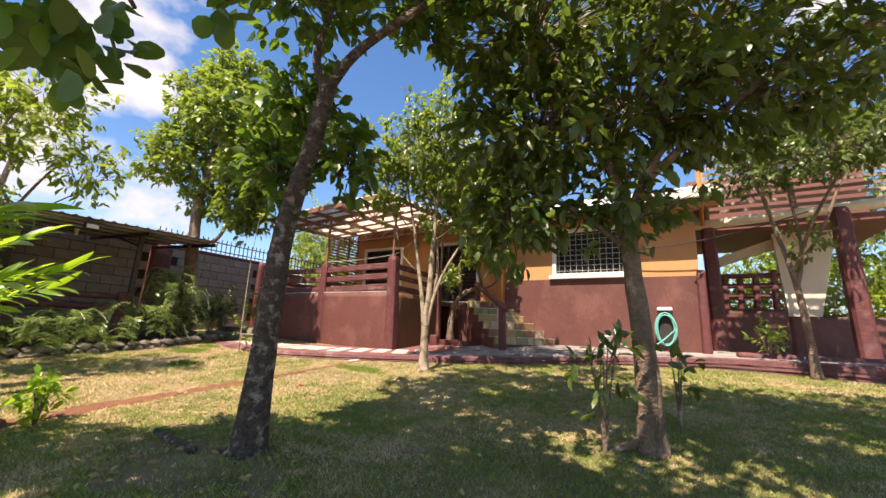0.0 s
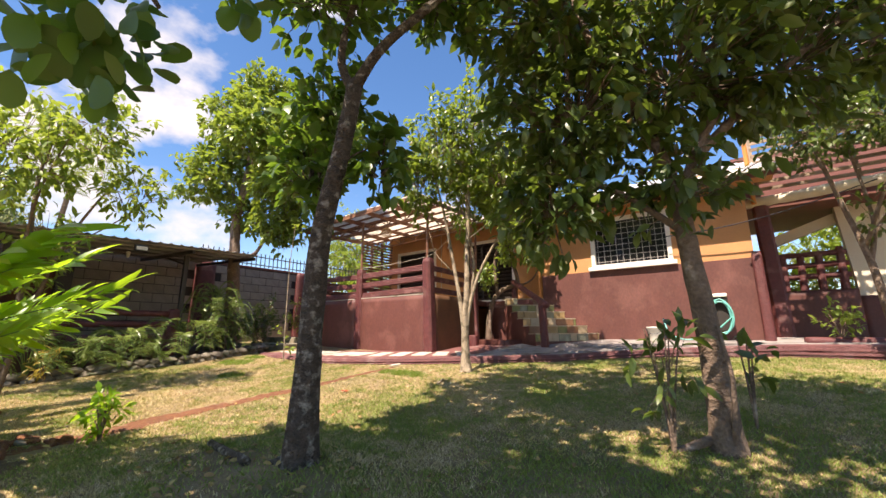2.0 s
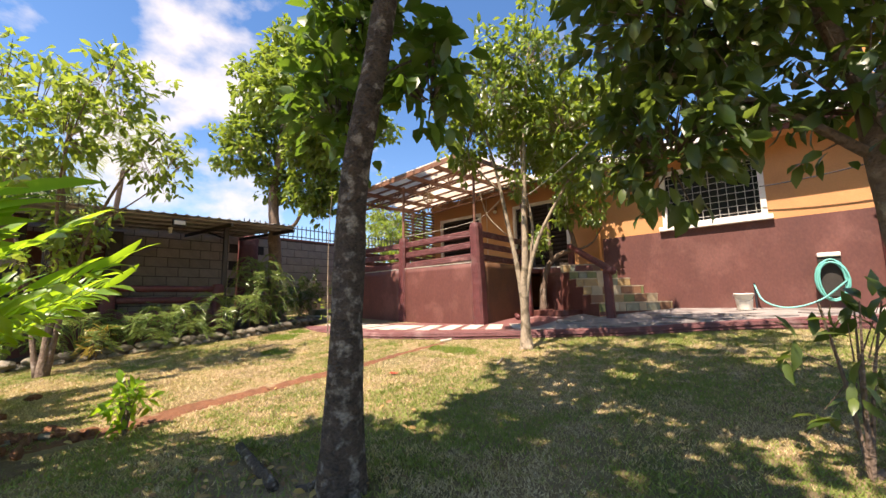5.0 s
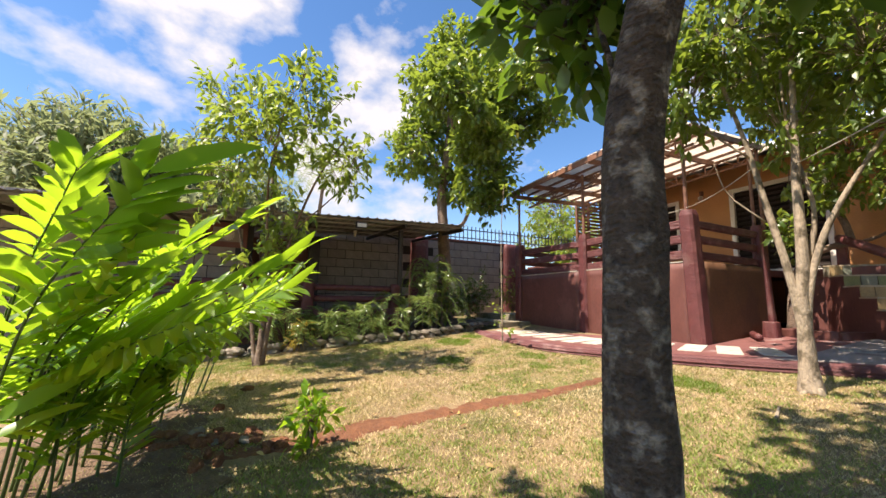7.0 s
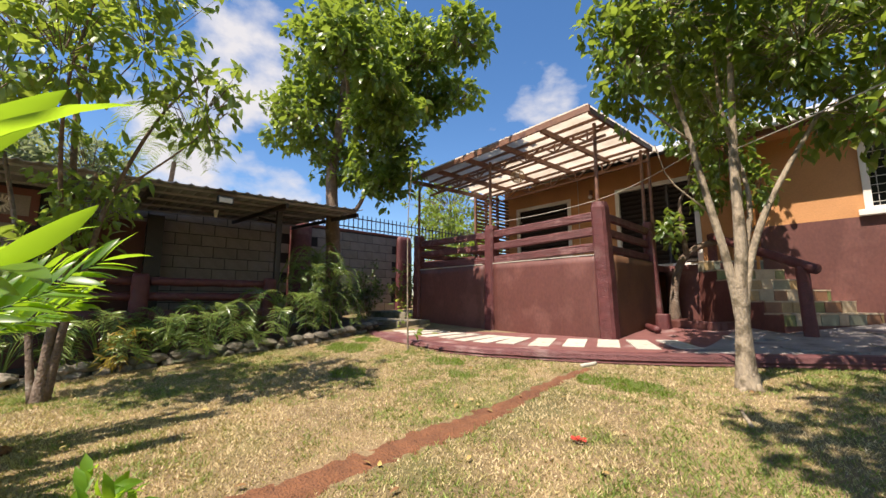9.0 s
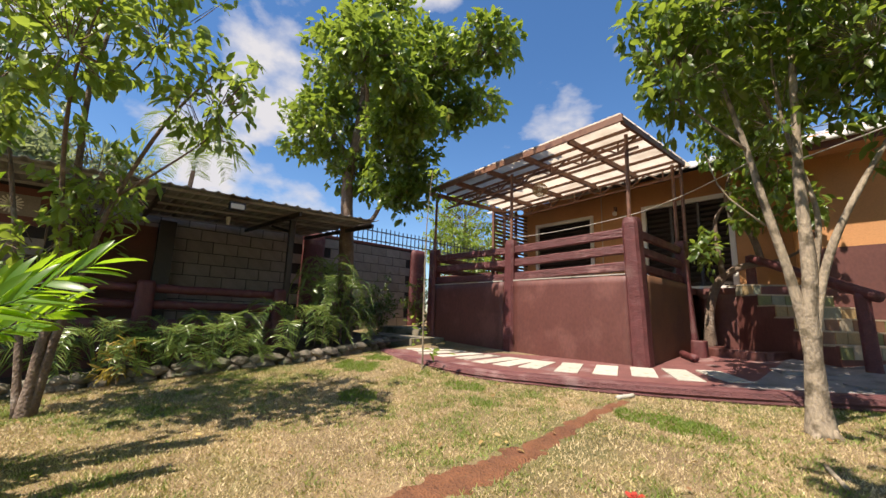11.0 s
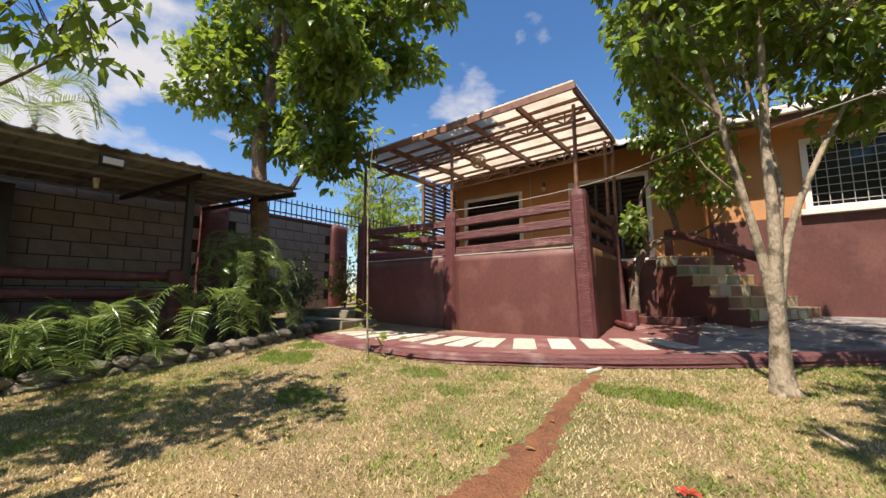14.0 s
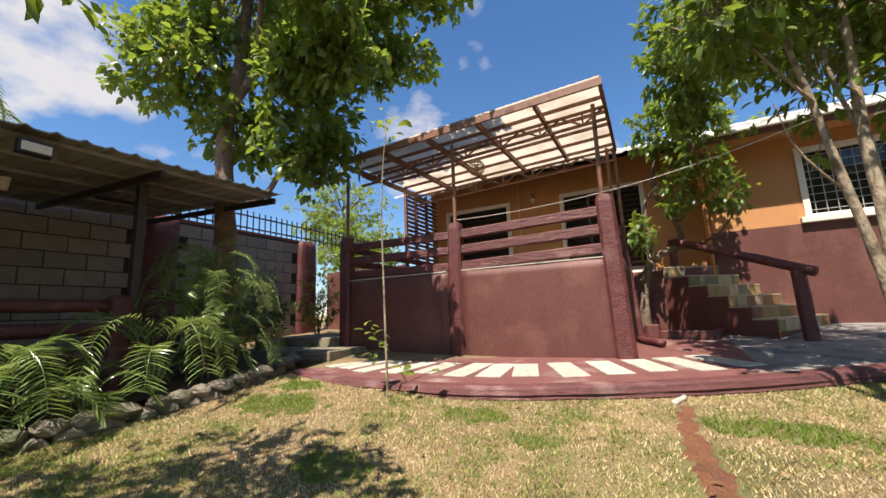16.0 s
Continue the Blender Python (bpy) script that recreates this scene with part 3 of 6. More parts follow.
part("gutter", box((-5.25, 10.12, 4.36), (1.05, 10.22, 4.44), 0.02), M_WHITE, roof, "pale gutter")

# ---- the terrace ----
FY, AX, CX, TZ = 7.55, -6.05, -10.9, 1.97
terrace = thing("terrace", "raised terrace with oxblood rendered walls and log railings", "terrace", -8.5, 9.4, 0.6)
part("deck", box((CX, FY + 0.05, TZ - 0.15), (AX - 0.02, WY, TZ - 0.02)), M_SLAB, terrace)
part("deck", box((AX - 0.02, 10.35, TZ - 0.15), (-4.7, WY, TZ - 0.02)), M_SLAB, terrace)


def rendered_panel(x0, y0, x1, y1, z0, z1, th):
    """A rendered wall between two points, with an uneven face."""
    bm = bmesh.new()
    a, b = Vector((x0, y0, 0)), Vector((x1, y1, 0))
    d = (b - a).normalized()
    nrm = Vector((d.y, -d.x, 0))
    nu, nv = max(2, int((b - a).length / 0.12)), 12
    grid = {}
    for s in (0, 1):
        for i in range(nu + 1):
            for j in range(nv + 1):
                p = a + (b - a) * (i / nu) + Vector((0, 0, z0 + (z1 - z0) * j / nv))
                off = (th / 2 if s == 0 else -th / 2) + (0.010 * noise.noise(p * 2.6) + 0.005 * noise.noise(p * 9)) * (1 if s == 0 else -1)
                grid[s, i, j] = bm.verts.new(p + nrm * off)
    for i in range(nu):
        for j in range(nv):
            bm.faces.new((grid[0, i, j], grid[0, i + 1, j], grid[0, i + 1, j + 1], grid[0, i, j + 1]))
            bm.faces.new((grid[1, i, j], grid[1, i, j + 1], grid[1, i + 1, j + 1], grid[1, i + 1, j]))
        bm.faces.new((grid[0, i, nv], grid[0, i + 1, nv], grid[1, i + 1, nv], grid[1, i, nv]))
    for i in (0, nu):
        for j in range(nv):
            bm.faces.new((grid[0, i, j], grid[0, i, j + 1], grid[1, i, j + 1], grid[1, i, j]))
    bmesh.ops.recalc_face_normals(bm, faces=bm.faces)
    return bm


part("front_wall", rendered_panel(-8.4, FY, AX - 0.1, FY, 0.45, TZ, 0.16), M_RED, terrace, smooth=True)
part("front_wall", rendered_panel(CX + 0.1, FY, -8.66, FY, 0.45, TZ, 0.16), M_RED, terrace, smooth=True)
part("side_wall", rendered_panel(AX, FY + 0.1, AX, 9.6, 0.45, TZ, 0.16), M_SIDE, terrace, "brown ochre painted side wall", True)
part("side_wall", rendered_panel(CX, WY, CX, FY + 0.1, 0.45, TZ, 0.16), M_RED, terrace, smooth=True)
part("landing_wall", rendered_panel(AX, 10.4, -5.2, 10.4, 0.6, TZ - 0.15, 0.12), M_RED, terrace, "", True)
part("wall_cap", box((-8.42, FY - 0.085, TZ + 0.002), (AX - 0.1, FY + 0.085, TZ + 0.02)), M_PAVER, terrace, "pale worn wall top")
part("wall_cap", box((CX + 0.12, FY - 0.085, TZ + 0.002), (-8.68, FY + 0.085, TZ + 0.02)), M_PAVER, terrace, "pale worn wall top")


def log_post(x, y, z0, z1, w, d, lean, seed):
    """A rough squared post moulded like a tree trunk."""
    bm = bmesh.new()
    rings = []
    n, sides = 26, 16
    for i in range(n + 1):
        u = i / n
        z = z0 + (z1 - z0) * u
        ring = []
        for k in range(sides):
            a = 2 * math.pi * (k + 0.5) / sides
            c, s = math.cos(a), math.sin(a)
            q = max(abs(c), abs(s)) ** 0.92
            r = 1 / q * (1 - 0.10 * u) * (1 + 0.05 * noise.noise(Vector((c * 1.5, s * 1.5, z * 5 + seed))))
            if u > 0.985:
                r *= 0.82
            ring.append(bm.verts.new((x + lean * u + c * r * w / 2, y + s * r * d / 2, z)))
        rings.append(ring)
    for a, b in zip(rings, rings[1:]):
        for k in range(sides):
            bm.faces.new((a[k], a[(k + 1) % sides], b[(k + 1) % sides], b[k]))
    bm.faces.new(rings[-1])
    return bm


part("post", log_post(AX, FY, 0.45, 2.87, 0.27, 0.27, -0.07, 1), M_REDLOG, terrace, "oxblood log-moulded post")
part("post", log_post(-8.53, FY, 0.45, 2.80, 0.25, 0.25, 0.02, 7), M_REDLOG, terrace, "oxblood log-moulded post")
part("post", log_post(CX, FY, 0.45, 2.86, 0.26, 0.26, 0.0, 13), M_REDLOG, terrace, "oxblood log-moulded post")
part("post", log_post(AX, 9.62, 0.55, 2.80, 0.22, 0.22, -0.03, 19), M_REDLOG, terrace, "oxblood log-moulded post")
part("post", log_post(AX + 0.14, 9.5, 0.55, 2.6, 0.13, 0.13, -0.12, 23), M_REDLOG, terrace, "slim oxblood log", True)


def plank_rail(a, b, w, h, seed):
    """A rough squared rail with an uneven grained face."""
    bm = bmesh.new()
    a, b = Vector(a), Vector(b)
    d = (b - a).normalized()
    side = Vector((d.y, -d.x, 0)).normalized()
    n = max(6, int((b - a).length / 0.08))
    rings = []
    for i in range(n + 1):
        p = a + (b - a) * (i / n)
        ring = []
        for k, (u, v) in enumerate(((-1, -0.8), (-1, -0.3), (-1, 0.25), (-1, 0.8), (-0.7, 1), (0.7, 1), (1, 0.8), (1, -0.8), (0.7, -1), (-0.7, -1))):
            g = 1 + 0.16 * noise.noise(Vector((i * 0.35, k * 2.3, seed)))
            ring.append(bm.verts.new(p + side * (u * w / 2 * g) + Vector((0, 0, v * h / 2 * (1 + 0.07 * noise.noise(Vector((i * 0.3, k, seed + 5))))))))
        rings.append(ring)
    for p, q in zip(rings, rings[1:]):
        for k in range(10):
            bm.faces.new((p[k], p[(k + 1) % 10], q[(k + 1) % 10], q[k]))
    bm.faces.new(list(reversed(rings[0])))
    bm.faces.new(rings[-1])
    bmesh.ops.recalc_face_normals(bm, faces=bm.faces)
    return bm


def log_rail(a, b, r, seed):
    bm = bmesh.new()
    a, b = Vector(a), Vector(b)
    n = max(4, int((b - a).length / 0.15))
    pts = [a + (b - a) * (i / n) + Vector((0, 0, 0.012 * noise.noise(Vector((i * 0.5, seed, 0))))) for i in range(n + 1)]
    add_tube(bm, pts, [r * (1 + 0.10 * noise.noise(Vector((i * 0.7, seed, 9)))) for i in range(n + 1)], 10, 0.06, True, seed)
    return bm


for zc, sd in ((2.62, 1), (2.355, 2), (2.08, 3)):
    part("rail", plank_rail((-8.42, FY, zc - 0.02), (AX - 0.16, FY, zc + 0.03), 0.09, 0.15, sd), M_RAIL, terrace)
    part("rail", plank_rail((CX + 0.12, FY, zc + 0.02), (-8.64, FY, zc - 0.02), 0.09, 0.14, sd + 10), M_RAIL, terrace)
    part("rail", plank_rail((AX - 0.05, FY + 0.12, zc + 0.02), (AX - 0.02, 9.52, zc - 0.02), 0.08, 0.13, sd + 20), M_RAIL, terrace)
    part("rail", plank_rail((CX, FY + 0.12, zc), (CX, WY - 0.1, zc), 0.08, 0.13, sd + 30), M_RAIL, terrace)

# ---- canopy over the terrace ----
canopy = thing("canopy", "steel truss canopy with milky stained roof panels", "canopy", -8.3, 8.4, 2.9)


def cz(x, y):
    """The height of the canopy's frame."""
    return 4.33 - 0.036 * (-5.98 - x) + 0.035 * (y - 7.05)


def bar(name, a, b, w, h, mat, parent, label=""):
    a, b = Vector(a), Vector(b)
    d = b - a
    q = d.to_track_quat("Y", "Z").to_matrix().to_4x4()
    bm = bmesh.new()
    bmesh.ops.create_cube(bm, size=1, matrix=Matrix.Translation((a + b) / 2) @ q @ Matrix.Diagonal((w, d.length, h, 1)))
    return part(name, bm, mat, parent, label)


X0, X1, Y0, Y1 = -10.57, -5.98, 7.05, 9.72
for i in range(6):
    x = X0 + (X1 - X0) * i / 5
    bar("rafter", (x, Y0, cz(x, Y0) - 0.03), (x, Y1 + 0.1, cz(x, Y1) - 0.03), 0.05, 0.10, M_STEEL, canopy)
for i in range(6):
    y = Y0 + (Y1 - Y0) * i / 5
    bar("purlin", (X0, y, cz(X0, y) + 0.045), (X1, y, cz(X1, y) + 0.045), 0.04, 0.05, M_STEEL, canopy)
bar("front_beam", (X0 - 0.03, Y0 - 0.03, cz(X0, Y0)), (X1 + 0.03, Y0 - 0.03, cz(X1, Y0)), 0.04, 0.11, M_STEEL, canopy, "brown edge beam")


def truss(y, drop, count):
    bar("truss_chord", (X0, y, cz(X0, y) - 0.10), (X1, y, cz(X1, y) - 0.10), 0.04, 0.04, M_STEEL, canopy)
    bar("truss_chord", (X0, y, cz(X0, y) - 0.10 - drop), (X1, y, cz(X1, y) - 0.10 - drop), 0.04, 0.04, M_STEEL, canopy)
    for i in range(count):
        xa = X0 + (X1 - X0) * i / count
        xb = X0 + (X1 - X0) * (i + 1) / count
        za, zb = cz(xa, y) - 0.10, cz(xb, y) - 0.10
        if i % 2:
            za -= drop
        else:
            zb -= drop
        bar("truss_web", (xa, y, za), (xb, y, zb), 0.025, 0.025, M_STEEL, canopy)
        if i % 2 == 0:
            bar("truss_web", (xb, y, cz(xb, y) - 0.10), (xb, y, cz(xb, y) - 0.10 - drop), 0.025, 0.025, M_STEEL, canopy)


truss(7.62, 0.2, 14)
truss(9.62, 0.22, 14)
for i in range(5):
    xa, xb = X0 + (X1 - X0) * i / 5, X0 + (X1 - X0) * (i + 1) / 5
    bm = bmesh.new()
    prev = None
    for k in range(17):
        x = xa + (xb - xa) * k / 16
        row = [bm.verts.new((x, yy, cz(x, yy) + 0.078 + 0.008 * (k % 2))) for yy in (Y0 - 0.05, 8.4, Y1 + 0.6)]
        if prev:
            for m in range(2):
                bm.faces.new((prev[m], row[m], row[m + 1], prev[m + 1]))
        prev = row
    part("roof_panel", bm, M_POLY, canopy, "milky stained plastic panel")
for px, py, zb in ((AX - 0.1, FY, 2.86), (-8.5, FY - 0.02, 2.78), (CX + 0.1, FY - 0.1, 2.84)):
    bm = bmesh.new()
    add_tube(bm, [(px, py, zb - 0.02), (px + 0.01, py, cz(px, py) - 0.05)], [0.032, 0.032], 10)
    part("post", bm, M_STEEL, canopy, "thin brown steel post")
for px, py in ((-6.13, 9.62), (-6.0, 9.66)):
    bm = bmesh.new()
    add_tube(bm, [(px, py, TZ - 0.02), (px, py, cz(px, py) - 0.05)], [0.032, 0.032], 10)
    part("post", bm, M_STEEL, canopy, "thin brown steel post")
# lattice of slats closing the terrace's end
for i in range(16):
    z = 2.75 + i * 0.11
    part("slat", box((CX - 0.02, 9.75, z - 0.03), (CX + 0.02, WY - 0.02, z + 0.03)), M_STEEL, canopy)
for yy in (9.72, 10.2, 10.75):
    part("stile", box((CX - 0.035, yy - 0.03, TZ - 0.02), (CX + 0.035, yy + 0.03, 4.5)), M_STEEL, canopy)

# round woven lamp
lamp = thing("pendant_lamp", "round woven lamp hanging under the canopy", "lamp", -8.4, 8.4, cz(-8.4, 8.4) - 0.06)
bm = bmesh.new()
for i in range(9):
    a = math.pi * i / 9
    add_tube(bm, [(-8.4 + 0.16 * math.cos(t) * math.cos(a), 8.4 + 0.16 * math.cos(t) * math.sin(a), 4.06 + 0.15 * math.sin(t)) for t in np.linspace(0, 2 * math.pi, 21)], [0.006] * 21, 4, cap=False)
for zz in (-0.11, -0.06, 0, 0.06, 0.11):
    r = 0.16 * math.sqrt(max(0, 1 - (zz / 0.15) ** 2))
    add_tube(bm, [(-8.4 + r * math.cos(t), 8.4 + r * math.sin(t), 4.06 + zz) for t in np.linspace(0, 2 * math.pi, 21)], [0.006] * 21, 4, cap=False)
part("shade", bm, M_LAMP, lamp)
bm = bmesh.new()
add_tube(bm, [(-8.4, 8.4, 4.20), (-8.4, 8.4, cz(-8.4, 8.4) - 0.05)], [0.008, 0.008], 6)
part("cord", bm, M_BLACK, lamp)
bm = bmesh.new()
bmesh.ops.create_uvsphere(bm, u_segments=12, v_segments=8, radius=0.05, matrix=Matrix.Translation((-8.4, 8.4, 4.08)))
part("bulb", bm, M_WHITE, lamp, smooth=True)

# wall lamp on the ochre wall
wl_ = thing("wall_lamp", "small white bulb lamp on the ochre wall", "lamp", -8.05, WY, 4.0)
part("bracket", box((-8.08, WY - 0.10, 4.10), (-8.02, WY, 4.22), 0.01), M_STEEL, wl_)
bm = bmesh.new()
bmesh.ops.create_uvsphere(bm, u_segments=12, v_segments=8, radius=0.06, matrix=Matrix.Translation((-8.05, WY - 0.10, 4.03)))
part("bulb", bm, M_WHITE, wl_, "white globe", True)

conduit = thing("conduit", "thin cream conduit on the ochre wall", "pipe", -8.45, WY, 4.2)
bm = bmesh.new()
add_tube(bm, [(-8.45, WY - 0.012, 2.0), (-8.45, WY - 0.012, 4.6)], [0.01, 0.01], 6)
part("pipe", bm, M_PAVER, conduit)

# ---- stairs up to the terrace ----
M_MOSAIC = []
for nm, col in (("grey_green_tile", (0.16, 0.17, 0.12)), ("ochre_tile", (0.29, 0.20, 0.09)), ("pale_sand_tile", (0.36, 0.29, 0.19)), ("moss_tile", (0.15, 0.16, 0.06)), ("rust_tile", (0.19, 0.095, 0.05))):
    M_MOSAIC.append(material(nm, col, 0.6, 0.25, 6, 50, 0.4))
stairs = thing("stairs", "concrete stairs faced with patchwork stone tiles", "stairs", -4.2, 10, 0.8)
rng = np.random.default_rng(11)
for i in range(6):
    # each tread runs from the wall to the open side
    r = Vector((-3.02 - 0.29 * i, MY - 0.02))
    l_ = Vector((-4.07 - 0.247 * i, 9.15 + 0.207 * i))
    zt = 0.82 + 0.195 * (i + 1)
    back = Vector((-1.0, 0.18)) * 0.42
    bm = bmesh.new()
    quad = [l_, r, Vector((-4.95, MY - 0.02)), Vector((-5.42, 10.28))]
    lo_ = [bm.verts.new((p.x, p.y, 0.55)) for p in quad]
    hi_ = [bm.verts.new((p.x, p.y, zt - 0.004)) for p in quad]
    bm.faces.new(hi_)
    bm.faces.new(list(reversed(lo_)))
    for k in range(4):
        bm.faces.new((lo_[k], lo_[(k + 1) % 4], hi_[(k + 1) % 4], hi_[k]))
    bmesh.ops.recalc_face_normals(bm, faces=bm.faces)
    step = part("step", bm, M_RED if i < 5 else M_CONCRETE, stairs)
    d = (r - l_)
    ang = math.atan2(d.y, d.x)
    u0, total = 0.0, d.length
    while u0 < total - 0.05:
        w = min(rng.uniform(0.18, 0.38), total - u0)
        c = l_ + d * ((u0 + w / 2) / total)
        out = Vector((math.sin(ang), -math.cos(ang))) * 0.008
        zb = zt - 0.195
        part("tile", box((c.x + out.x - w / 2 + 0.006, c.y + out.y - 0.012, zb + 0.008), (c.x + out.x + w / 2 - 0.006, c.y + out.y + 0.012, zt - 0.02), 0, Matrix.Rotation(ang, 4, "Z")),
             M_MOSAIC[int(rng.integers(0, 5))], step)
        u0 += w
    # tread slab
    bm = bmesh.new()
    nose = Vector((math.sin(ang), -math.cos(ang))) * 0.025
    t4 = [l_ + nose, r + nose, r + Vector((-0.3, 0)), l_ + Vector((-0.26, 0.2))]
    a_ = [bm.verts.new((p.x, p.y, zt - 0.02)) for p in t4]
    b_ = [bm.verts.new((p.x, p.y, zt + 0.006)) for p in t4]
    bm.faces.new(b_)
    bm.faces.new(list(reversed(a_)))
    for k in range(4):
        bm.faces.new((a_[k], a_[(k + 1) % 4], b_[(k + 1) % 4], b_[k]))
    part("tread", bm, M_MOSAIC[2], step)
handrail = thing("handrail", "dark red log handrail on a stout post beside the stairs", "handrail", -3.78, 9.0, 0.8)
part("post", log_post(-3.76, 8.97, 0.6, 1.72, 0.17, 0.17, -0.02, 31), M_REDLOG, handrail, "", True)
part("rail", log_rail((-3.62, 8.86, 1.66), (-5.15, 10.3, 2.48), 0.075, 41), M_REDLOG, handrail, "", True)
part("post", log_post(-5.2, 10.5, 1.95, 2.55, 0.15, 0.15, 0, 37), M_REDLOG, handrail, "", True)

# porch column, drain pipes at the corner
pipe = thing("drain_pipe", "slim brown drain pipe at the house corner", "pipe", -4.52, 10.78, 0.8)
bm = bmesh.new()
add_tube(bm, [(-4.54, 10.78, 0.82), (-4.54, 10.78, 4.3)], [0.04, 0.04], 10)
part("pipe", bm, M_ORANGEPIPE, pipe)

# ---- bucket and hose ----
bucket = thing("bucket", "cream plastic bucket standing on the path", "bucket", -1.65, 10.4, sz(10.4))
bm = bmesh.new()
prof = [(0.0, 0.0), (0.12, 0.0), (0.125, 0.02), (0.155, 0.30), (0.168, 0.305), (0.168, 0.335), (0.155, 0.335), (0.15, 0.30), (0.115, 0.03), (0.0, 0.03)]
rings = [[bm.verts.new((-1.65 + max(r, 0.001) * math.cos(2 * math.pi * k / 20), 10.4 + max(r, 0.001) * math.sin(2 * math.pi * k / 20), sz(10.4) + z)) for k in range(20)] for r, z in prof]
for a, b in zip(rings, rings[1:]):
    for k in range(20):
        bm.faces.new((a[k], a[(k + 1) % 20], b[(k + 1) % 20], b[k]))
part("body", bm, M_PLASTIC, bucket, smooth=True)
bm = bmesh.new()
add_tube(bm, [(-1.65 + 0.165 * math.cos(t), 10.4 - 0.10 - 0.05 * math.sin(t), sz(10.4) + 0.30 - 0.13 * math.sin(t)) for t in np.linspace(0, math.pi, 13)], [0.005] * 13, 6)
part("handle", bm, M_BLACK, bucket, "thin wire handle")
hose = thing("garden_hose", "turquoise hose coiled on a wall holder", "hose", -0.35, 10.7, 1.0)
# solid box; the hollow's shade is put into its colour
part("holder", box((-0.5, MY - 0.12, 1.05), (-0.18, MY - 0.012, 1.82), 0.02), M_INSIDE, hose, "dark wall recess holder")
part("cap", box((-0.50, MY - 0.15, 1.80), (-0.18, MY - 0.012, 1.88), 0.02), M_WHITE, hose, "white cap")
bm = bmesh.new()
pts = []
for i in range(121):
    t = 2 * math.pi * i / 20
    pts.append((-0.34 + (0.20 + 0.03 * math.sin(i * 0.21)) * math.cos(t), MY - 0.16 - 0.02 * (i // 20) / 2, 1.36 + (0.36 + 0.03 * math.sin(i * 0.17)) * math.sin(t)))
pts += [tuple(p) for p in spline([pts[-1], (-0.55, MY - 0.3, 1.0), (-1.0, MY - 0.4, 0.87), (-1.35, MY - 0.3, 1.0), (-1.48, MY - 0.1, 1.32)], 30)[1:]]
add_tube(bm, pts, [0.016] * len(pts), 6)
part("hose", bm, M_HOSE, hose, smooth=True)
bm = bmesh.new()
add_tube(bm, [(-1.48, MY - 0.08, 0.83), (-1.48, MY - 0.08, 1.36)], [0.018, 0.018], 8)
part("tap_pipe", bm, M_BLACK, hose)

# ---- porch beyond the house corner ----
porch = thing("porch", "open porch with oxblood log posts and slatted timber screen", "porch", 2, 12, 0.8)
part("post", log_post(0.80, 11.75, 0.5, 4.1, 0.34, 0.34, -0.08, 51), M_REDLOG, porch, "oxblood log-moulded post")
part("post", log_post(3.25, 11.45, 0.4, 4.15, 0.34, 0.34, -0.10, 57), M_REDLOG, porch, "oxblood log-moulded post")
part("post", log_post(0.45, 10.78, 0.5, 2.75, 0.20, 0.20, 0.0, 53), M_REDLOG, porch, "", True)
part("beam", log_rail((0.3, 11.7, 4.05), (4.6, 11.35, 4.2), 0.12, 61), M_BEIGE, porch, "pale beam", True)
for i in range(11):
    z = 4.36 + i * 0.19
    part("slat", box((0.75, 11.6 + i * 0.05, z - 0.04), (4.3, 11.63 + i * 0.05, z + 0.04)), M_TIMBER, porch)
for x in (0.75, 2.5, 4.25):
    bar("stile", (x, 11.72, 4.2), (x, 12.3, 6.4), 0.08, 0.06, M_TIMBER, porch)
bm = bmesh.new()
add_tube(bm, [(0.62, 11.5, 4.0), (0.62, 11.5, 6.3)], [0.05, 0.05], 10)
part("pipe", bm, M_ORANGEPIPE, porch, "orange painted pipe")
part("kerb_log", log_rail((0.95, 10.45, 0.84), (4.4, 10.9, 0.84), 0.09, 71), M_REDLOG, porch, "dark log along the floor edge", True)
part("low_wall", rendered_panel(0.6, 13.4, 2.4, 13.4, 0.5, 2.04, 0.15), M_RED, porch, "oxblood low wall", True)
part("low_wall", rendered_panel(2.4, 13.4, 6.4, 13.4, 0.5, 1.86, 0.15), M_RED, porch, "oxblood low wall", True)
for i in range(3):
    part("rail", log_rail((0.7, 13.45, 2.4 + 0.28 * i), (2.35, 13.45, 2.4 + 0.28 * i), 0.07, 80 + i), M_REDLOG, porch, "", True)
for x in (1.1, 1.45, 1.8, 2.2):
    part("post", log_post(x, 13.45, 1.9, 2.95 + 0.15 * (x > 2), 0.16, 0.16, 0.03, x * 9), M_REDLOG, porch, "", True)
part("floor", box((0.44, 10.4, 0.6), (7.5, 17, 0.835)), M_GREYSLAB, porch, "grey concrete floor")
bm = bmesh.new()
tri = [(2.3, 13.5, 4.2), (3.62, 13.5, 4.2), (3.05, 13.5, 1.7), (2.45, 13.5, 1.7)]
f1 = [bm.verts.new(p) for p in tri]
f2 = [bm.verts.new((a, b + 0.2, c)) for a, b, c in tri]
bm.faces.new(f1)
bm.faces.new(list(reversed(f2)))
for k in range(4):
    bm.faces.new((f1[k], f2[k], f2[(k + 1) % 4], f1[(k + 1) % 4]))
bmesh.ops.recalc_face_normals(bm, faces=bm.faces)
part("wedge_wall", bm, M_BEIGE, porch, "pale wedge of wall under an upper stair")
bm = bmesh.new()
add_box(bm, (0.9, 13.7, 3.55), (2.6, 13.95, 3.8), 0, Matrix.Rotation(-0.35, 4, "Y"))
part("brace_beam", bm, M_BEIGE, porch, "pale sloping beam")
part("upper_floor", box((0.44, 12.6, 4.12), (4.6, 16.0, 4.3)), M_FASCIA, porch, "dark upper floor")
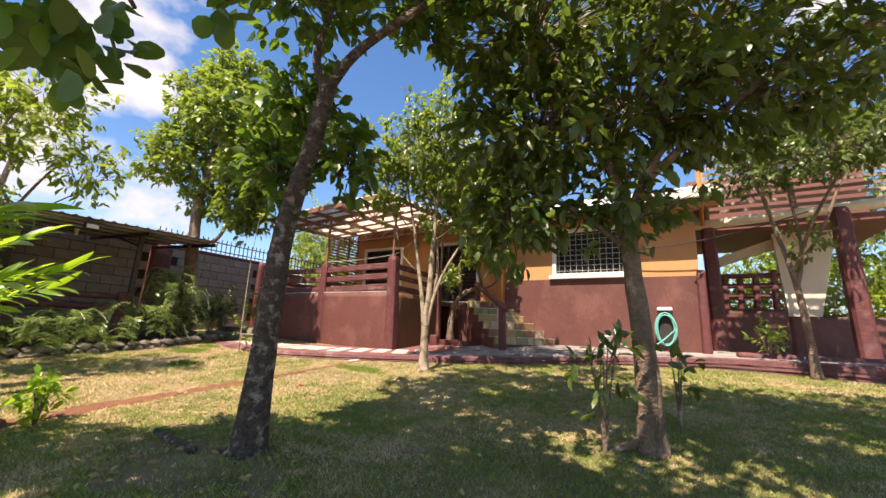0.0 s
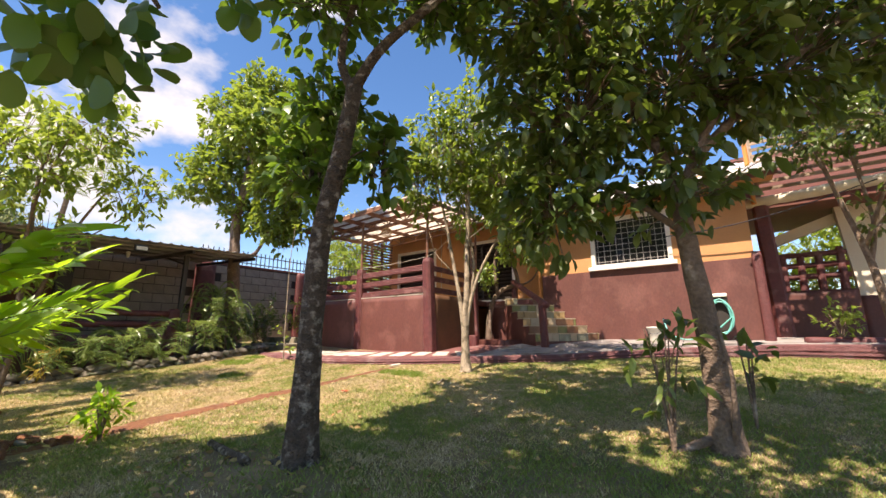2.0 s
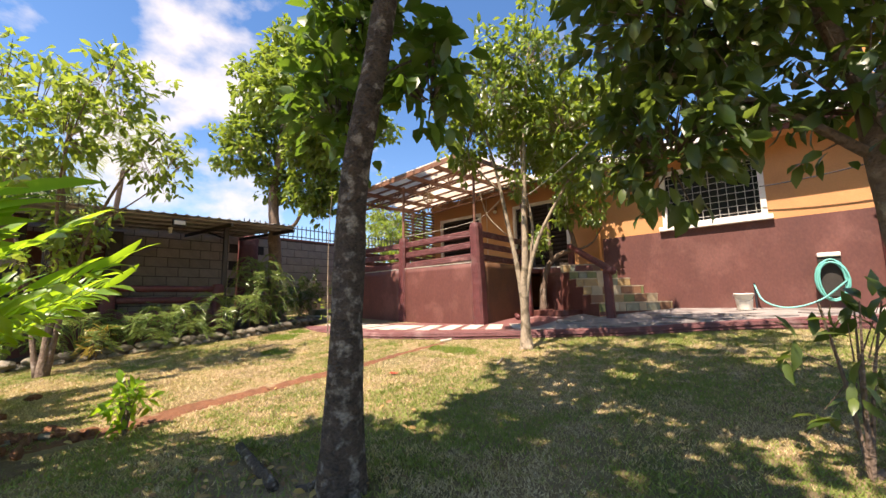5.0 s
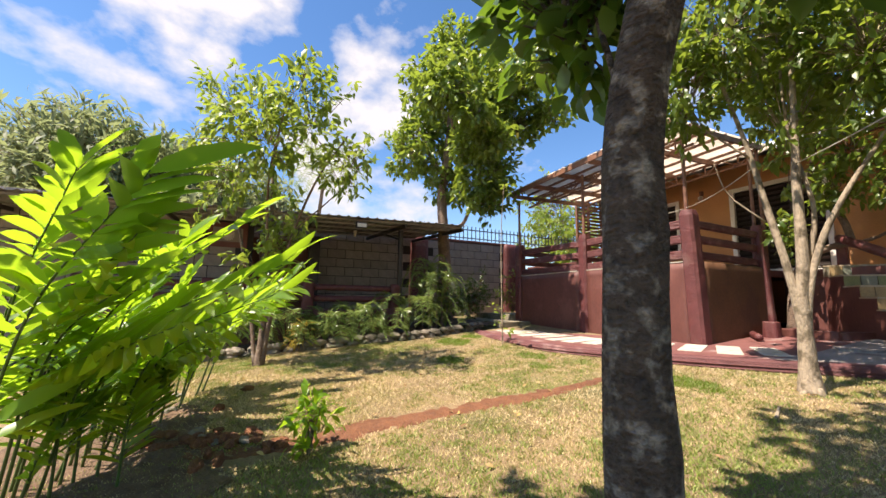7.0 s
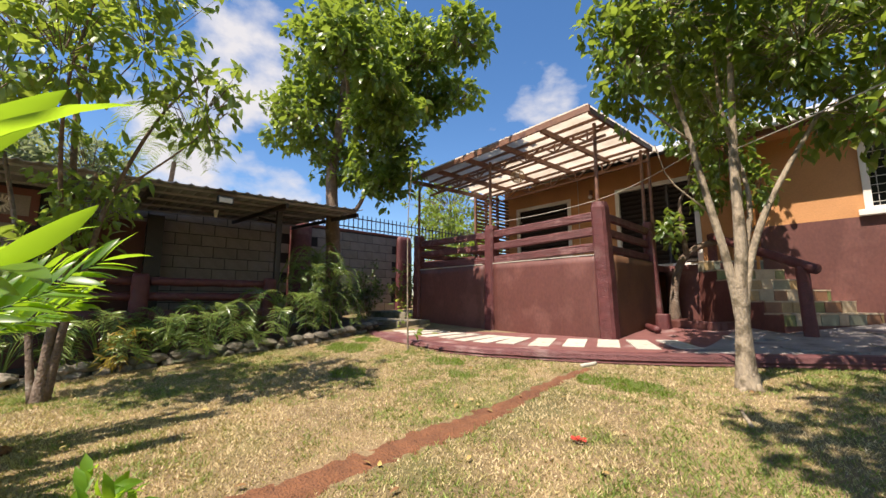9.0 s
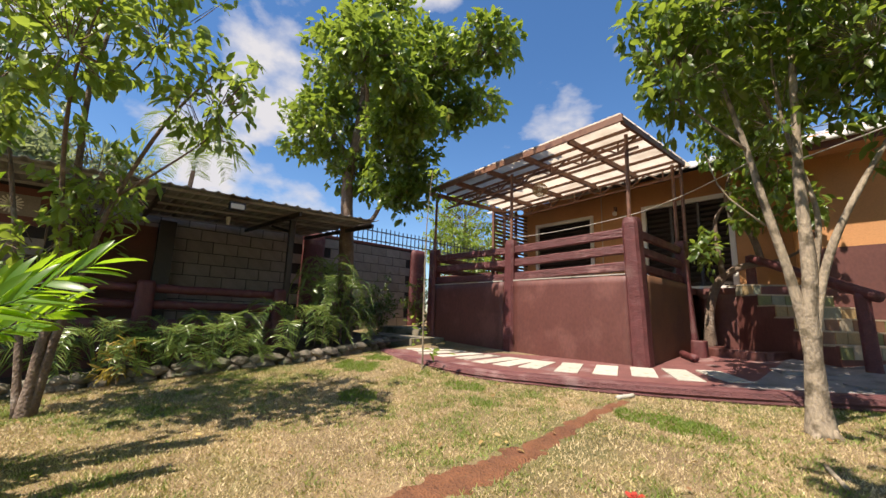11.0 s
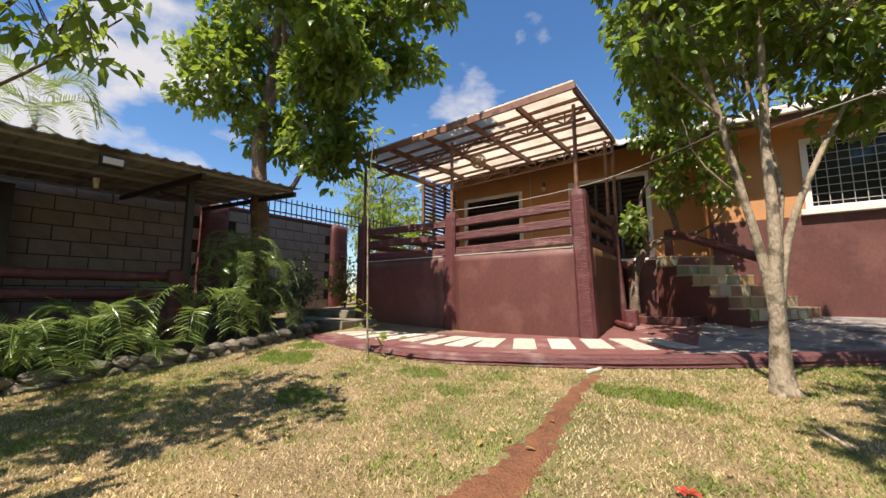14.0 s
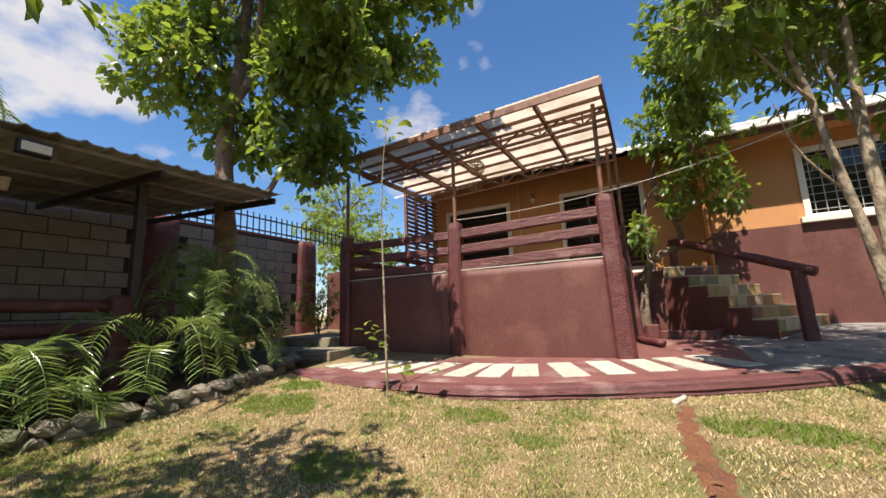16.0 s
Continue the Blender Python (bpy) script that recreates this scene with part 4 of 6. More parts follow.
part("upper_wall", box((0.44, 14.5, 4.3), (4.6, 14.65, 6.3)), M_FASCIA, porch, "dark brown upper wall")

# ---- boundary wall of blocks and the lean-to ----
BX = -14.1
wall_b = thing("block_wall", "grey concrete block boundary wall with dark joints", "wall", BX, 3.5, 0.4, kind="structure")
part("core", box((BX - 0.18, -6.0, -0.4), (BX - 0.02, 9.5, 3.36)), M_MORTAR, wall_b)
part("cap", box((BX - 0.22, -6.0, 3.36), (BX + 0.03, 9.55, 3.44), 0.01), M_FASCIA, wall_b, "red-brown wall capping")
for yy in (5.75, 9.45):
    part("pillar", log_post(BX + 0.02, yy, 0.2, 3.42, 0.3, 0.66, 0, yy), M_REDLOG, wall_b, "oxblood pillar", True)
block_mesh = []
for k in range(3):
    b = bmesh.new()
    add_box(b, (-0.02, -0.262, -0.128), (0.012, 0.262, 0.128), 0.006)
    for v in b.verts:
        v.co.x += 0.006 * noise.noise(v.co * 6 + Vector((k * 7, 0, 0)))
    me = bpy.data.meshes.new("block")
    b.to_mesh(me)
    b.free()
    me.materials.append(M_BLOCK)
    block_mesh.append(me)
for j in range(11):
    z = 0.48 + j * 0.272
    for i in range(28):
        y = -5.6 + i * 0.54 + (j % 2) * 0.27
        if y > 9.2 or z > 3.3 or abs(y - 5.75) < 0.35:
            continue
        ob = new("block", block_mesh[(i * 5 + j * 3) % 3])
        ob.parent = wall_b
        ob.matrix_parent_inverse = Matrix.Translation((-BX, -3.5, -0.4))
        ob.location = (BX, y, z)
# iron fence on the wall
fence_i = thing("iron_fence", "black iron picket fence on the wall top", "fence", BX - 0.1, 7.6, 3.44)
for z in (3.55, 3.85):
    part("rail", box((BX - 0.12, 5.6, z - 0.015), (BX - 0.08, 12.5, z + 0.015)), M_BLACK, fence_i)
i = 0
y = 5.65
while y < 12.5:
    part("picket", box((BX - 0.11, y - 0.012, 3.44), (BX - 0.09, y + 0.012, 3.98)), M_BLACK, fence_i)
    y += 0.17
# shed wall at the end of the lean-to
shed = thing("shed_wall", "pale grey block wall with a patterned vent block", "wall", -12.3, -1.2, 0.1, kind="structure")
part("core", box((-12.45, -4.5, -0.3), (-12.32, 0.75, 3.25)), M_MORTAR, shed)
for j in range(12):
    for i in range(9):
        y, z = -4.2 + i * 0.54 + (j % 2) * 0.27, 0.2 + j * 0.272
        if y > 0.5 or z > 3.2 or (abs(y - 0.2) < 0.5 and 2.45 < z < 3.0):
            continue
        ob = new("block", block_mesh[(i + j) % 3])
        ob.parent = shed
        ob.matrix_parent_inverse = Matrix.Translation((12.3, 1.2, -0.1))
        ob.location = (-12.31, y, z)
vent = part("vent_block", box((-12.32, -0.20, 2.42), (-12.27, 0.62, 3.0), 0.01), M_FASCIA, shed, "dark red framed vent block")
bm = bmesh.new()
add_box(bm, (-12.28, -0.1, 2.55), (-12.262, 0.52, 2.88), 0.005)
part("panel", bm, M_BLOCK, vent)
for k in range(8):
    a = math.pi * k / 8
    bar("petal", (-12.256, 0.21 - 0.14 * math.cos(a), 2.715 - 0.14 * math.sin(a)), (-12.256, 0.21 + 0.14 * math.cos(a), 2.715 + 0.14 * math.sin(a)), 0.012, 0.02, M_WHITE, vent)

lean = thing("lean_to", "lean-to shelter with a weathered ribbed metal roof", "shelter", -12, 1.5, 0.4)


def lz(x, y):
    return 3.05 + 0.028 * (y - 2.5) + 0.055 * (-10.4 - x)


bm = bmesh.new()
prev = None
n = 200
for i in range(n + 1):
    y = -5.0 + 10.55 * i / n
    rib = 0.028 if i % 4 == 0 else 0.0
    top = [bm.verts.new((x, y, lz(x, y) + rib)) for x in (-10.4, -12, -14.0)]
    low = [bm.verts.new((x, y, lz(x, y) + rib - 0.014)) for x in (-10.4, -12, -14.0)]
    if prev:
        for k in range(2):
            bm.faces.new((prev[0][k], prev[0][k + 1], top[k + 1], top[k]))
            bm.faces.new((prev[1][k], low[k], low[k + 1], prev[1][k + 1]))
        bm.faces.new((prev[0][0], top[0], low[0], prev[1][0]))
    prev = (top, low)
part("roof", bm, M_TIN, lean, "weathered ribbed metal sheet")
for x in (-10.6, -11.3, -12.1, -13.0, -13.9):
    bar("purlin", (x, -5, lz(x, -5) - 0.045), (x, 5.5, lz(x, 5.5) - 0.035), 0.04, 0.04, M_TIN, lean)
for y in (-3.5, -0.8, 1.9, 3.95, 5.45):
    bar("rafter", (-10.45, y, lz(-10.45, y) - 0.11), (-14.0, y, lz(-14, y) - 0.11), 0.05, 0.08, M_DARK, lean)
for y in (-3.2, 1.0, 4.05):
    part("post", box((-11.15, y - 0.05, gz(-11.1, y) - 0.1), (-11.05, y + 0.05, lz(-11.1, y) - 0.14), 0.01), M_DARK, lean, "dark steel post")
bar("brace", (-11.1, 4.05, 2.75), (-12.3, 4.05, lz(-12.3, 4.05) - 0.14), 0.04, 0.05, M_DARK, lean)
part("back_panel", box((-14.02, -5.0, 0.2), (-13.99, 2.2, 2.95)), M_FASCIA, lean, "dark brown painted wall panel")
part("back_post", box((-13.95, 2.2, 0.3), (-13.75, 2.5, lz(-13.9, 2.3) - 0.15)), M_DARK, lean, "black post")
flood = thing("flood_lamp", "small square flood lamp under the eave", "lamp", -10.46, 2.9, 2.88)
part("body", box((-10.52, 2.78, 2.83), (-10.42, 3.02, 2.96), 0.012), M_BLACK, flood)
part("lens", box((-10.418, 2.80, 2.85), (-10.408, 3.00, 2.93)), M_PLASTIC, flood, "pale lens")
socket = thing("bulb_holder", "white bulb holder under the lean-to roof", "lamp", -12.4, 3.2, 2.8)
bm = bmesh.new()
bmesh.ops.create_cone(bm, segments=12, radius1=0.03, radius2=0.05, depth=0.16, cap_ends=True, matrix=Matrix.Translation((-12.4, 3.2, lz(-12.4, 3.2) - 0.15)))
part("holder", bm, M_WHITE, socket)

twigs = thing("hanging_twig", "pale bare twig hanging from the shelter's eave", "twig", -10.45, 1.5, 2.9)
for k, (dy, dz) in enumerate(((-0.12, -0.5), (0.06, -0.55), (0.25, -0.42))):
    bm = bmesh.new()
    add_tube(bm, spline([(-10.45, 1.5, lz(-10.45, 1.5)), (-10.4, 1.5 + dy * 0.2, lz(-10.4, 1.5) + dz * 0.5), (-10.38, 1.5 + dy, lz(-10.4, 1.5) + dz)], 8), [0.009 - 0.0008 * i for i in range(8)], 5)
    part("shoot", bm, M_PALEBARK, twigs)

# log fence before the lean-to
lfence = thing("log_fence", "low oxblood log fence before the shelter", "fence", -11.1, 1.4, 0.3)
for y in (-2.0, 0.0, 1.93, 3.95):
    part("post", log_post(-11.15, y, gz(-11.1, y) - 0.1, 1.64, 0.26, 0.26, 0, y * 3), M_REDLOG, lfence, "", True)
for y0, y1 in ((-1.9, -0.1), (0.1, 1.83), (2.03, 3.85)):
    for z in (1.52, 1.27):
        part("rail", log_rail((-11.15, y0, z), (-11.15, y1, z), 0.07, y0 + z), M_REDLOG, lfence, "", True)
part("base", rendered_panel(-11.15, 4.05, -11.15, -2.0, 0.0, 1.05, 0.14), M_RED, lfence, "oxblood low wall", True)

# concrete steps and raised bed at the end of the path
bsteps = thing("garden_steps", "mossy concrete garden steps", "steps", -11.3, 7.2, 0.5)
part("step", box((-12.6, 6.5, 0.35), (-10.35, 7.45, 0.76), 0.02), M_CONCRETE, bsteps)
part("step", box((-12.9, 7.3, 0.35), (-11.0, 9.3, 0.93), 0.02), M_CONCRETE, bsteps)

# ---- stones edging the bed ----
rng = np.random.default_rng(21)
edging = thing("stone_edging", "row of mossy stones edging the plant bed", "stone edging", -10.7, 3.5, 0.3)
y = -0.4
while y < 6.1:
    w = rng.uniform(0.16, 0.34)
    x = -10.30 - 0.10 * math.sin(y * 1.1) - (0.25 * max(0, y - 4.5))
    for lay in range(2):
        bm = bmesh.new()
        bmesh.ops.create_icosphere(bm, subdivisions=2, radius=1)
        for v in bm.verts:
            v.co *= 1 + 0.28 * noise.noise(v.co * 1.4 + Vector((y * 3, lay * 5, 0)))
            v.co = Vector((x + rng.uniform(-0.004, 0.004) + v.co.x * rng.uniform(0.12, 0.14), y + lay * 0.12 + v.co.y * w * 0.56, ground_top(x, y) + 0.03 + lay * 0.10 + v.co.z * 0.075))
        part("stone", bm, M_STONE, edging)
    y += w
M_BEDSOIL = material("dark_bed_soil", (0.07, 0.045, 0.03), 0.95, 0.4, 6, 50, 0.9)
bm = bmesh.new()
prev = None
for i in range(40):
    y = -3 + i * 0.24
    row = [bm.verts.new((x, y, gz(x, y) + 0.13 + 0.04 * noise.noise(Vector((x * 3, y * 3, 0))))) for x in (-10.40, -10.9, -11.4, -12.0, -13.0, -14.05)]
    if prev:
        for k in range(5):
            bm.faces.new((prev[k], row[k], row[k + 1], prev[k + 1]))
    prev = row
tagged(part("bed_soil", bm, M_BEDSOIL), "dark soil of the plant bed", "soil", kind="structure")

# ---- trees ----
def tree(name, label, base, limbs, bark, sides=10):
    """A tree at base; limbs: (points, first radius, last radius)."""
    t = thing(name, label, "tree", *base)
    for i, (pts, r0, r1) in enumerate(limbs):
        bm = bmesh.new()
        n = max(6, int(sum((Vector(b) - Vector(a)).length for a, b in zip(pts, pts[1:])) / 0.13))
        p = spline(pts, n)
        rad = [r0 + (r1 - r0) * (k / (n - 1)) for k in range(n)]
        if i == 0:
            for k in range(n):
                h = p[k][2] - p[0][2]
                rad[k] *= 1 + 0.62 * math.exp(-h / 0.2)
        add_tube(bm, p, rad, sides if r0 > 0.03 else 6, 0.16, True, i * 3.0)
        part("trunk" if i == 0 else "limb", bm, bark, t, "", True)
    return t


R = np.random.default_rng(3)
# tree that the camera passes closest
tA = tree("tree", "slender grey-barked tree leaning over the lawn", (-2.70, 1.755, gz(-2.70, 1.755)), [
    ([(-2.70, 1.755, 0.10), (-2.70, 1.77, 0.5), (-2.71, 1.785, 0.9), (-2.72, 1.81, 1.4), (-2.71, 1.81, 1.68), (-2.62, 1.80, 2.0), (-2.53, 1.80, 2.3), (-2.46, 1.83, 2.7), (-2.42, 1.85, 3.05)], 0.098, 0.062),
    ([(-2.72, 1.75, 0.24), (-2.92, 1.66, 0.16), (-3.2, 1.6, 0.12)], 0.05, 0.015),
    ([(-2.68, 1.73, 0.23), (-2.56, 1.57, 0.15), (-2.46, 1.43, 0.13)], 0.045, 0.015),
    ([(-2.43, 1.84, 2.98), (-2.21, 1.97, 3.38), (-1.72, 2.27, 3.9), (-1.2, 2.5, 4.4)], 0.050, 0.023),
    ([(-2.44, 1.84, 2.96), (-2.54, 1.79, 3.3), (-2.44, 1.84, 3.9), (-2.38, 1.93, 4.6)], 0.040, 0.018),
    ([(-2.44, 1.86, 3.8), (-2.7, 2.3, 4.8), (-2.9, 3.0, 5.6)], 0.03, 0.01),
    ([(-2.41, 1.9, 4.3), (-2.1, 2.9, 5.1), (-1.6, 4.6, 5.6)], 0.03, 0.01),
    ([(-2.73, 1.86, 1.72), (-2.84, 1.93, 1.95), (-2.95, 1.95, 2.35), (-3.02, 1.98, 2.75)], 0.017, 0.006),
    ([(-2.55, 1.77, 2.25), (-2.45, 1.88, 2.42), (-2.36, 2.05, 2.55)], 0.014, 0.005)], M_BARK, 18)
crown(tA, R, [((-2.6, 1.6, 3.9), (0.6, 0.6, 0.45), 60), ((-2.36, 2.1, 2.42), (0.20, 0.22, 0.34), 26), ((-1.9, 2.3, 4.1), (0.7, 0.6, 0.4), 60),
              ((-2.4, 1.9, 4.5), (0.9, 0.9, 0.5), 80), ((-3.08, 1.97, 2.48), (0.28, 0.26, 0.40), 46), ((-3.1, 2.05, 3.2), (0.40, 0.35, 0.40), 50), ((-3.1, 2.0, 5.6), (0.75, 0.7, 0.45), 130), ((-2.9, 3.1, 5.7), (0.85, 0.8, 0.45), 140), ((-1.9, 3.7, 5.6), (0.9, 0.7, 0.45), 105), ((-1.4, 5.2, 5.6), (0.9, 0.8, 0.4), 95), ((-1.6, 2.4, 5.6), (0.8, 0.7, 0.4), 85)], 8, 0.13, 0.075, L_GUAVA, 0.35, 0.8, M_BARK, 0.006, "broad glossy leaves")
# tree with the dense low crown
tC = tree("tree", "tree with a dense low dark green crown", (-0.33, 3.98, gz(-0.33, 3.98)), [
    ([(-0.33, 3.98, 0.02), (-0.35, 3.97, 0.85), (-0.41, 3.93, 1.71), (-0.44, 3.92, 2.4)], 0.106, 0.07),
    ([(-0.44, 3.92, 2.3), (-0.6, 3.8, 2.9), (-0.9, 3.5, 3.6), (-1.1, 3.4, 4.4)], 0.057, 0.027),
    ([(-0.43, 3.93, 2.2), (-0.2, 4.1, 2.8), (0.2, 4.3, 3.5), (0.5, 4.5, 4.4)], 0.049, 0.023),
    ([(-0.3, 4.05, 2.6), (0.9, 4.6, 3.8), (2.2, 5.0, 4.5), (3.3, 4.4, 5.0)], 0.045, 0.015),
    ([(-0.42, 3.93, 1.9), (-0.9, 3.6, 2.3), (-1.4, 3.3, 2.5)], 0.033, 0.014),
    ([(-0.36, 3.97, 0.25), (-0.75, 3.75, 0.09), (-1.0, 3.65, 0.03)], 0.041, 0.014),
    ([(-0.30, 3.9, 0.12), (-0.24, 3.8, 0.7), (-0.30, 3.85, 1.1)], 0.023, 0.011)], M_BROWNBARK, 12)
crown(tC, R, [((-1.2, 3.5, 3.15), (0.8, 0.75, 0.8), 175), ((-0.4, 3.95, 3.5), (1.1, 0.9, 0.8), 230), ((0.5, 4.5, 3.6), (0.95, 0.8, 0.75), 150),
              ((-1.42, 3.45, 2.2), (0.52, 0.45, 0.5), 85), ((-1.2, 3.3, 4.2), (1.2, 1.0, 0.7), 190), ((0.4, 4.3, 4.6), (1.5, 1.2, 0.7), 200),
              ((-0.45, 3.85, 2.35), (0.5, 0.5, 0.4), 45), ((1.4, 4.9, 3.9), (0.8, 0.7, 0.6), 90), ((2.3, 5.3, 4.5), (1.1, 1.0, 0.7), 115), ((3.4, 4.4, 5.0), (1.2, 1.1, 0.7), 75), ((2.6, 2.6, 5.4), (1.2, 1.2, 0.6), 90), ((1.1, 3.1, 5.1), (1.1, 0.9, 0.5), 120), ((2.2, 3.9, 5.0), (1.1, 0.9, 0.5), 110)], 7, 0.15, 0.07, L_DEEP, 0.55, 0.75, M_BROWNBARK, 0.006, "dark pointed leaves")
# many-stemmed pale tree by the path
tB = tree("tree", "pale many-stemmed tree at the path's edge", (-4.04, 5.95, gz(-4.04, 5.95)), [
    ([(-4.03, 5.96, 0.33), (-4.03, 5.95, 0.8), (-4.02, 5.93, 1.25), (-3.98, 5.95, 1.8), (-3.98, 5.98, 2.5), (-3.95, 6.0, 3.2), (-3.9, 6.02, 4.2), (-3.8, 6.1, 5.4)], 0.078, 0.016),
    ([(-4.03, 5.94, 0.95), (-4.06, 5.92, 1.3), (-4.12, 5.9, 1.75), (-4.23, 5.86, 2.4), (-4.32, 5.82, 3.0), (-4.45, 5.74, 3.7), (-4.6, 5.5, 4.6)], 0.050, 0.014),
    ([(-4.01, 5.95, 1.0), (-3.97, 5.96, 1.35), (-3.87, 6.0, 1.8), (-3.69, 6.08, 2.28), (-3.34, 6.32, 3.0), (-3.0, 6.5, 3.6)], 0.044, 0.013),
    ([(-4.02, 5.96, 1.2), (-3.95, 6.03, 1.75), (-3.9, 6.08, 2.3), (-4.05, 6.1, 3.2), (-4.1, 6.2, 4.4)], 0.032, 0.012),
    ([(-4.03, 5.93, 0.44), (-4.07, 5.83, 0.34), (-4.1, 5.7, 0.29)], 0.045, 0.02),
    ([(-4.0, 5.95, 0.46), (-3.9, 5.9, 0.34), (-3.78, 5.84, 0.29)], 0.045, 0.018),
    ([(-4.31, 5.8, 2.9), (-4.7, 5.55, 3.4), (-5.0, 5.4, 3.8)], 0.014, 0.006),
    ([(-4.23, 5.85, 2.15), (-4.5, 5.7, 2.5), (-4.6, 5.65, 2.9)], 0.011, 0.005)], M_PALEBARK, 12)
crown(tB, R, [((-4.78, 5.55, 3.85), (0.45, 0.5, 0.75), 105), ((-4.4, 5.7, 4.6), (0.75, 0.7, 0.8), 170), ((-3.4, 6.3, 3.9), (0.8, 0.7, 0.7), 170),
              ((-2.95, 6.5, 3.1), (0.6, 0.6, 0.6), 110), ((-3.9, 6.1, 5.2), (0.9, 0.9, 0.8), 170), ((-4.1, 6.2, 3.3), (0.45, 0.5, 0.6), 40), ((-4.7, 6.9, 4.6), (0.75, 0.7, 0.7), 150), ((-3.5, 7.2, 4.5), (0.9, 0.7, 0.7), 170), ((-2.4, 7.0, 4.6), (0.9, 0.8, 0.7), 150), ((-4.5, 7.8, 4.8), (0.8, 0.6, 0.5), 130), ((-3.5, 8.0, 4.9), (0.8, 0.6, 0.5), 110), ((-5.0, 7.7, 4.75), (0.45, 0.5, 0.45), 100), ((-4.9, 8.5, 4.4), (0.5, 0.45, 0.45), 100)], 7, 0.13, 0.055, L_MANGO, 0.6, 0.7, M_PALEBARK, 0.005, "hanging glossy green leaves")
# low planter edge round the bent tree
planter = thing("planter", "low dark red concrete edge of a planter by the stairs", "planter", -5.3, 9.2, sz(9.2))
for a, b in (((-5.66, 9.28), (-4.88, 9.12)), ((-5.66, 9.28), (-5.72, 10.3)), ((-4.88, 9.12), (-4.6, 9.9))):
    part("edge", rendered_panel(*a, *b, 0.6, 0.86, 0.12), M_RED, planter, "", True)
# bent tree beside the stairs
tE = tree("tree", "bent dark-barked tree growing beside the stairs", (-5.8, 9.98, 0.82), [
    ([(-5.82, 9.98, 0.75), (-5.78, 10.0, 1.5), (-5.62, 10.08, 2.05), (-5.3, 10.25, 2.32), (-4.9, 10.4, 2.38)], 0.085, 0.055),
    ([(-5.0, 10.36, 2.36), (-5.1, 10.3, 2.9), (-5.4, 10.15, 3.5), (-5.3, 10.2, 4.2), (-5.15, 10.1, 4.9)], 0.06, 0.025),
    ([(-4.95, 10.38, 2.36), (-4.5, 10.2, 2.5), (-4.2, 10.1, 2.85)], 0.035, 0.012),
    ([(-5.55, 10.08, 2.1), (-5.6, 10.05, 3.0), (-5.5, 10.05, 3.4), (-5.1, 10.0, 3.7)], 0.05, 0.015)], M_BROWNBARK, 10)
crown(tE, R, [((-5.75, 9.75, 2.6), (0.22, 0.25, 0.35), 26), ((-5.2, 9.8, 4.6), (0.5, 0.5, 0.6), 70), ((-4.7, 9.7, 4.0), (0.5, 0.5, 0.5), 50), ((-4.3, 9.8, 3.3), (0.35, 0.4, 0.45), 40), ((-5.0, 9.9, 3.4), (0.35, 0.4, 0.6), 40), ((-4.6, 9.6, 4.7), (0.6, 0.5, 0.5), 60)],
      6, 0.15, 0.07, L_MANGO, 0.6, 0.7, M_BROWNBARK, 0.005)
# tall tree through the lean-to's end
tD = tree("tree", "tall leafy tree rising past the shelter roof", (-11.65, 5.6, 0.55), [
    ([(-11.65, 5.58, 0.45), (-11.68, 5.56, 2.2), (-11.75, 5.52, 3.3), (-11.8, 5.5, 4.4), (-11.65, 5.58, 5.5), (-11.6, 5.7, 7.5)], 0.20, 0.08),
    ([(-11.75, 5.5, 4.9), (-11.1, 5.85, 5.9), (-10.4, 6.2, 6.5), (-9.3, 6.5, 6.7), (-8.2, 6.4, 6.6)], 0.08, 0.015),
    ([(-11.4, 5.7, 5.4), (-10.6, 5.2, 5.9), (-9.7, 4.6, 6.0), (-8.9, 4.6, 5.7)], 0.06, 0.015),
    ([(-11.75, 5.52, 3.2), (-11.2, 5.8, 3.3), (-10.9, 5.95, 3.8), (-10.5, 6.2, 4.6), (-10.2, 6.3, 5.2)], 0.06, 0.02),
    ([(-11.75, 5.5, 4.8), (-12.4, 5.2, 5.8), (-13.1, 4.8, 6.6)], 0.07, 0.02)], M_BROWNBARK, 12)
crown(tD, R, [((-12.4, 5.1, 5.9), (1.0, 1.0, 1.0), 250), ((-11.6, 5.6, 7.4), (1.5, 1.4, 1.2), 420), ((-10.4, 6.3, 6.2), (0.95, 0.95, 0.9), 220), ((-9.7, 6.7, 5.8), (0.6, 0.6, 0.5), 70),
              ((-10.5, 6.2, 4.6), (0.7, 0.7, 0.8), 150), ((-11.9, 5.8, 4.6), (0.7, 0.7, 0.7), 120), ((-11.3, 5.8, 8.7), (0.9, 0.9, 0.6), 120), ((-10.5, 6.2, 3.95), (0.6, 0.45, 0.5), 90), ((-9.9, 6.5, 7.2), (0.8, 0.8, 0.6), 110), ((-9.4, 6.2, 6.6), (0.7, 0.6, 0.5), 90), ((-9.9, 5.5, 5.2), (0.75, 0.5, 0.55), 130), ((-9.2, 5.6, 5.0), (0.5, 0.4, 0.4), 50), ((-8.2, 6.4, 6.5), (0.65, 0.55, 0.45), 95), ((-9.2, 7.2, 5.9), (0.55, 0.5, 0.45), 60), ((-9.35, 4.4, 6.0), (0.75, 0.5, 0.5), 120), ((-8.9, 4.9, 5.4), (0.5, 0.4, 0.4), 60), ((-10.2, 5.7, 5.4), (0.6, 0.5, 0.5), 90)], 8, 0.17, 0.085, L_MANGO, 0.45, 0.75, M_BROWNBARK, 0.006, "mid-green leaves in tufts")
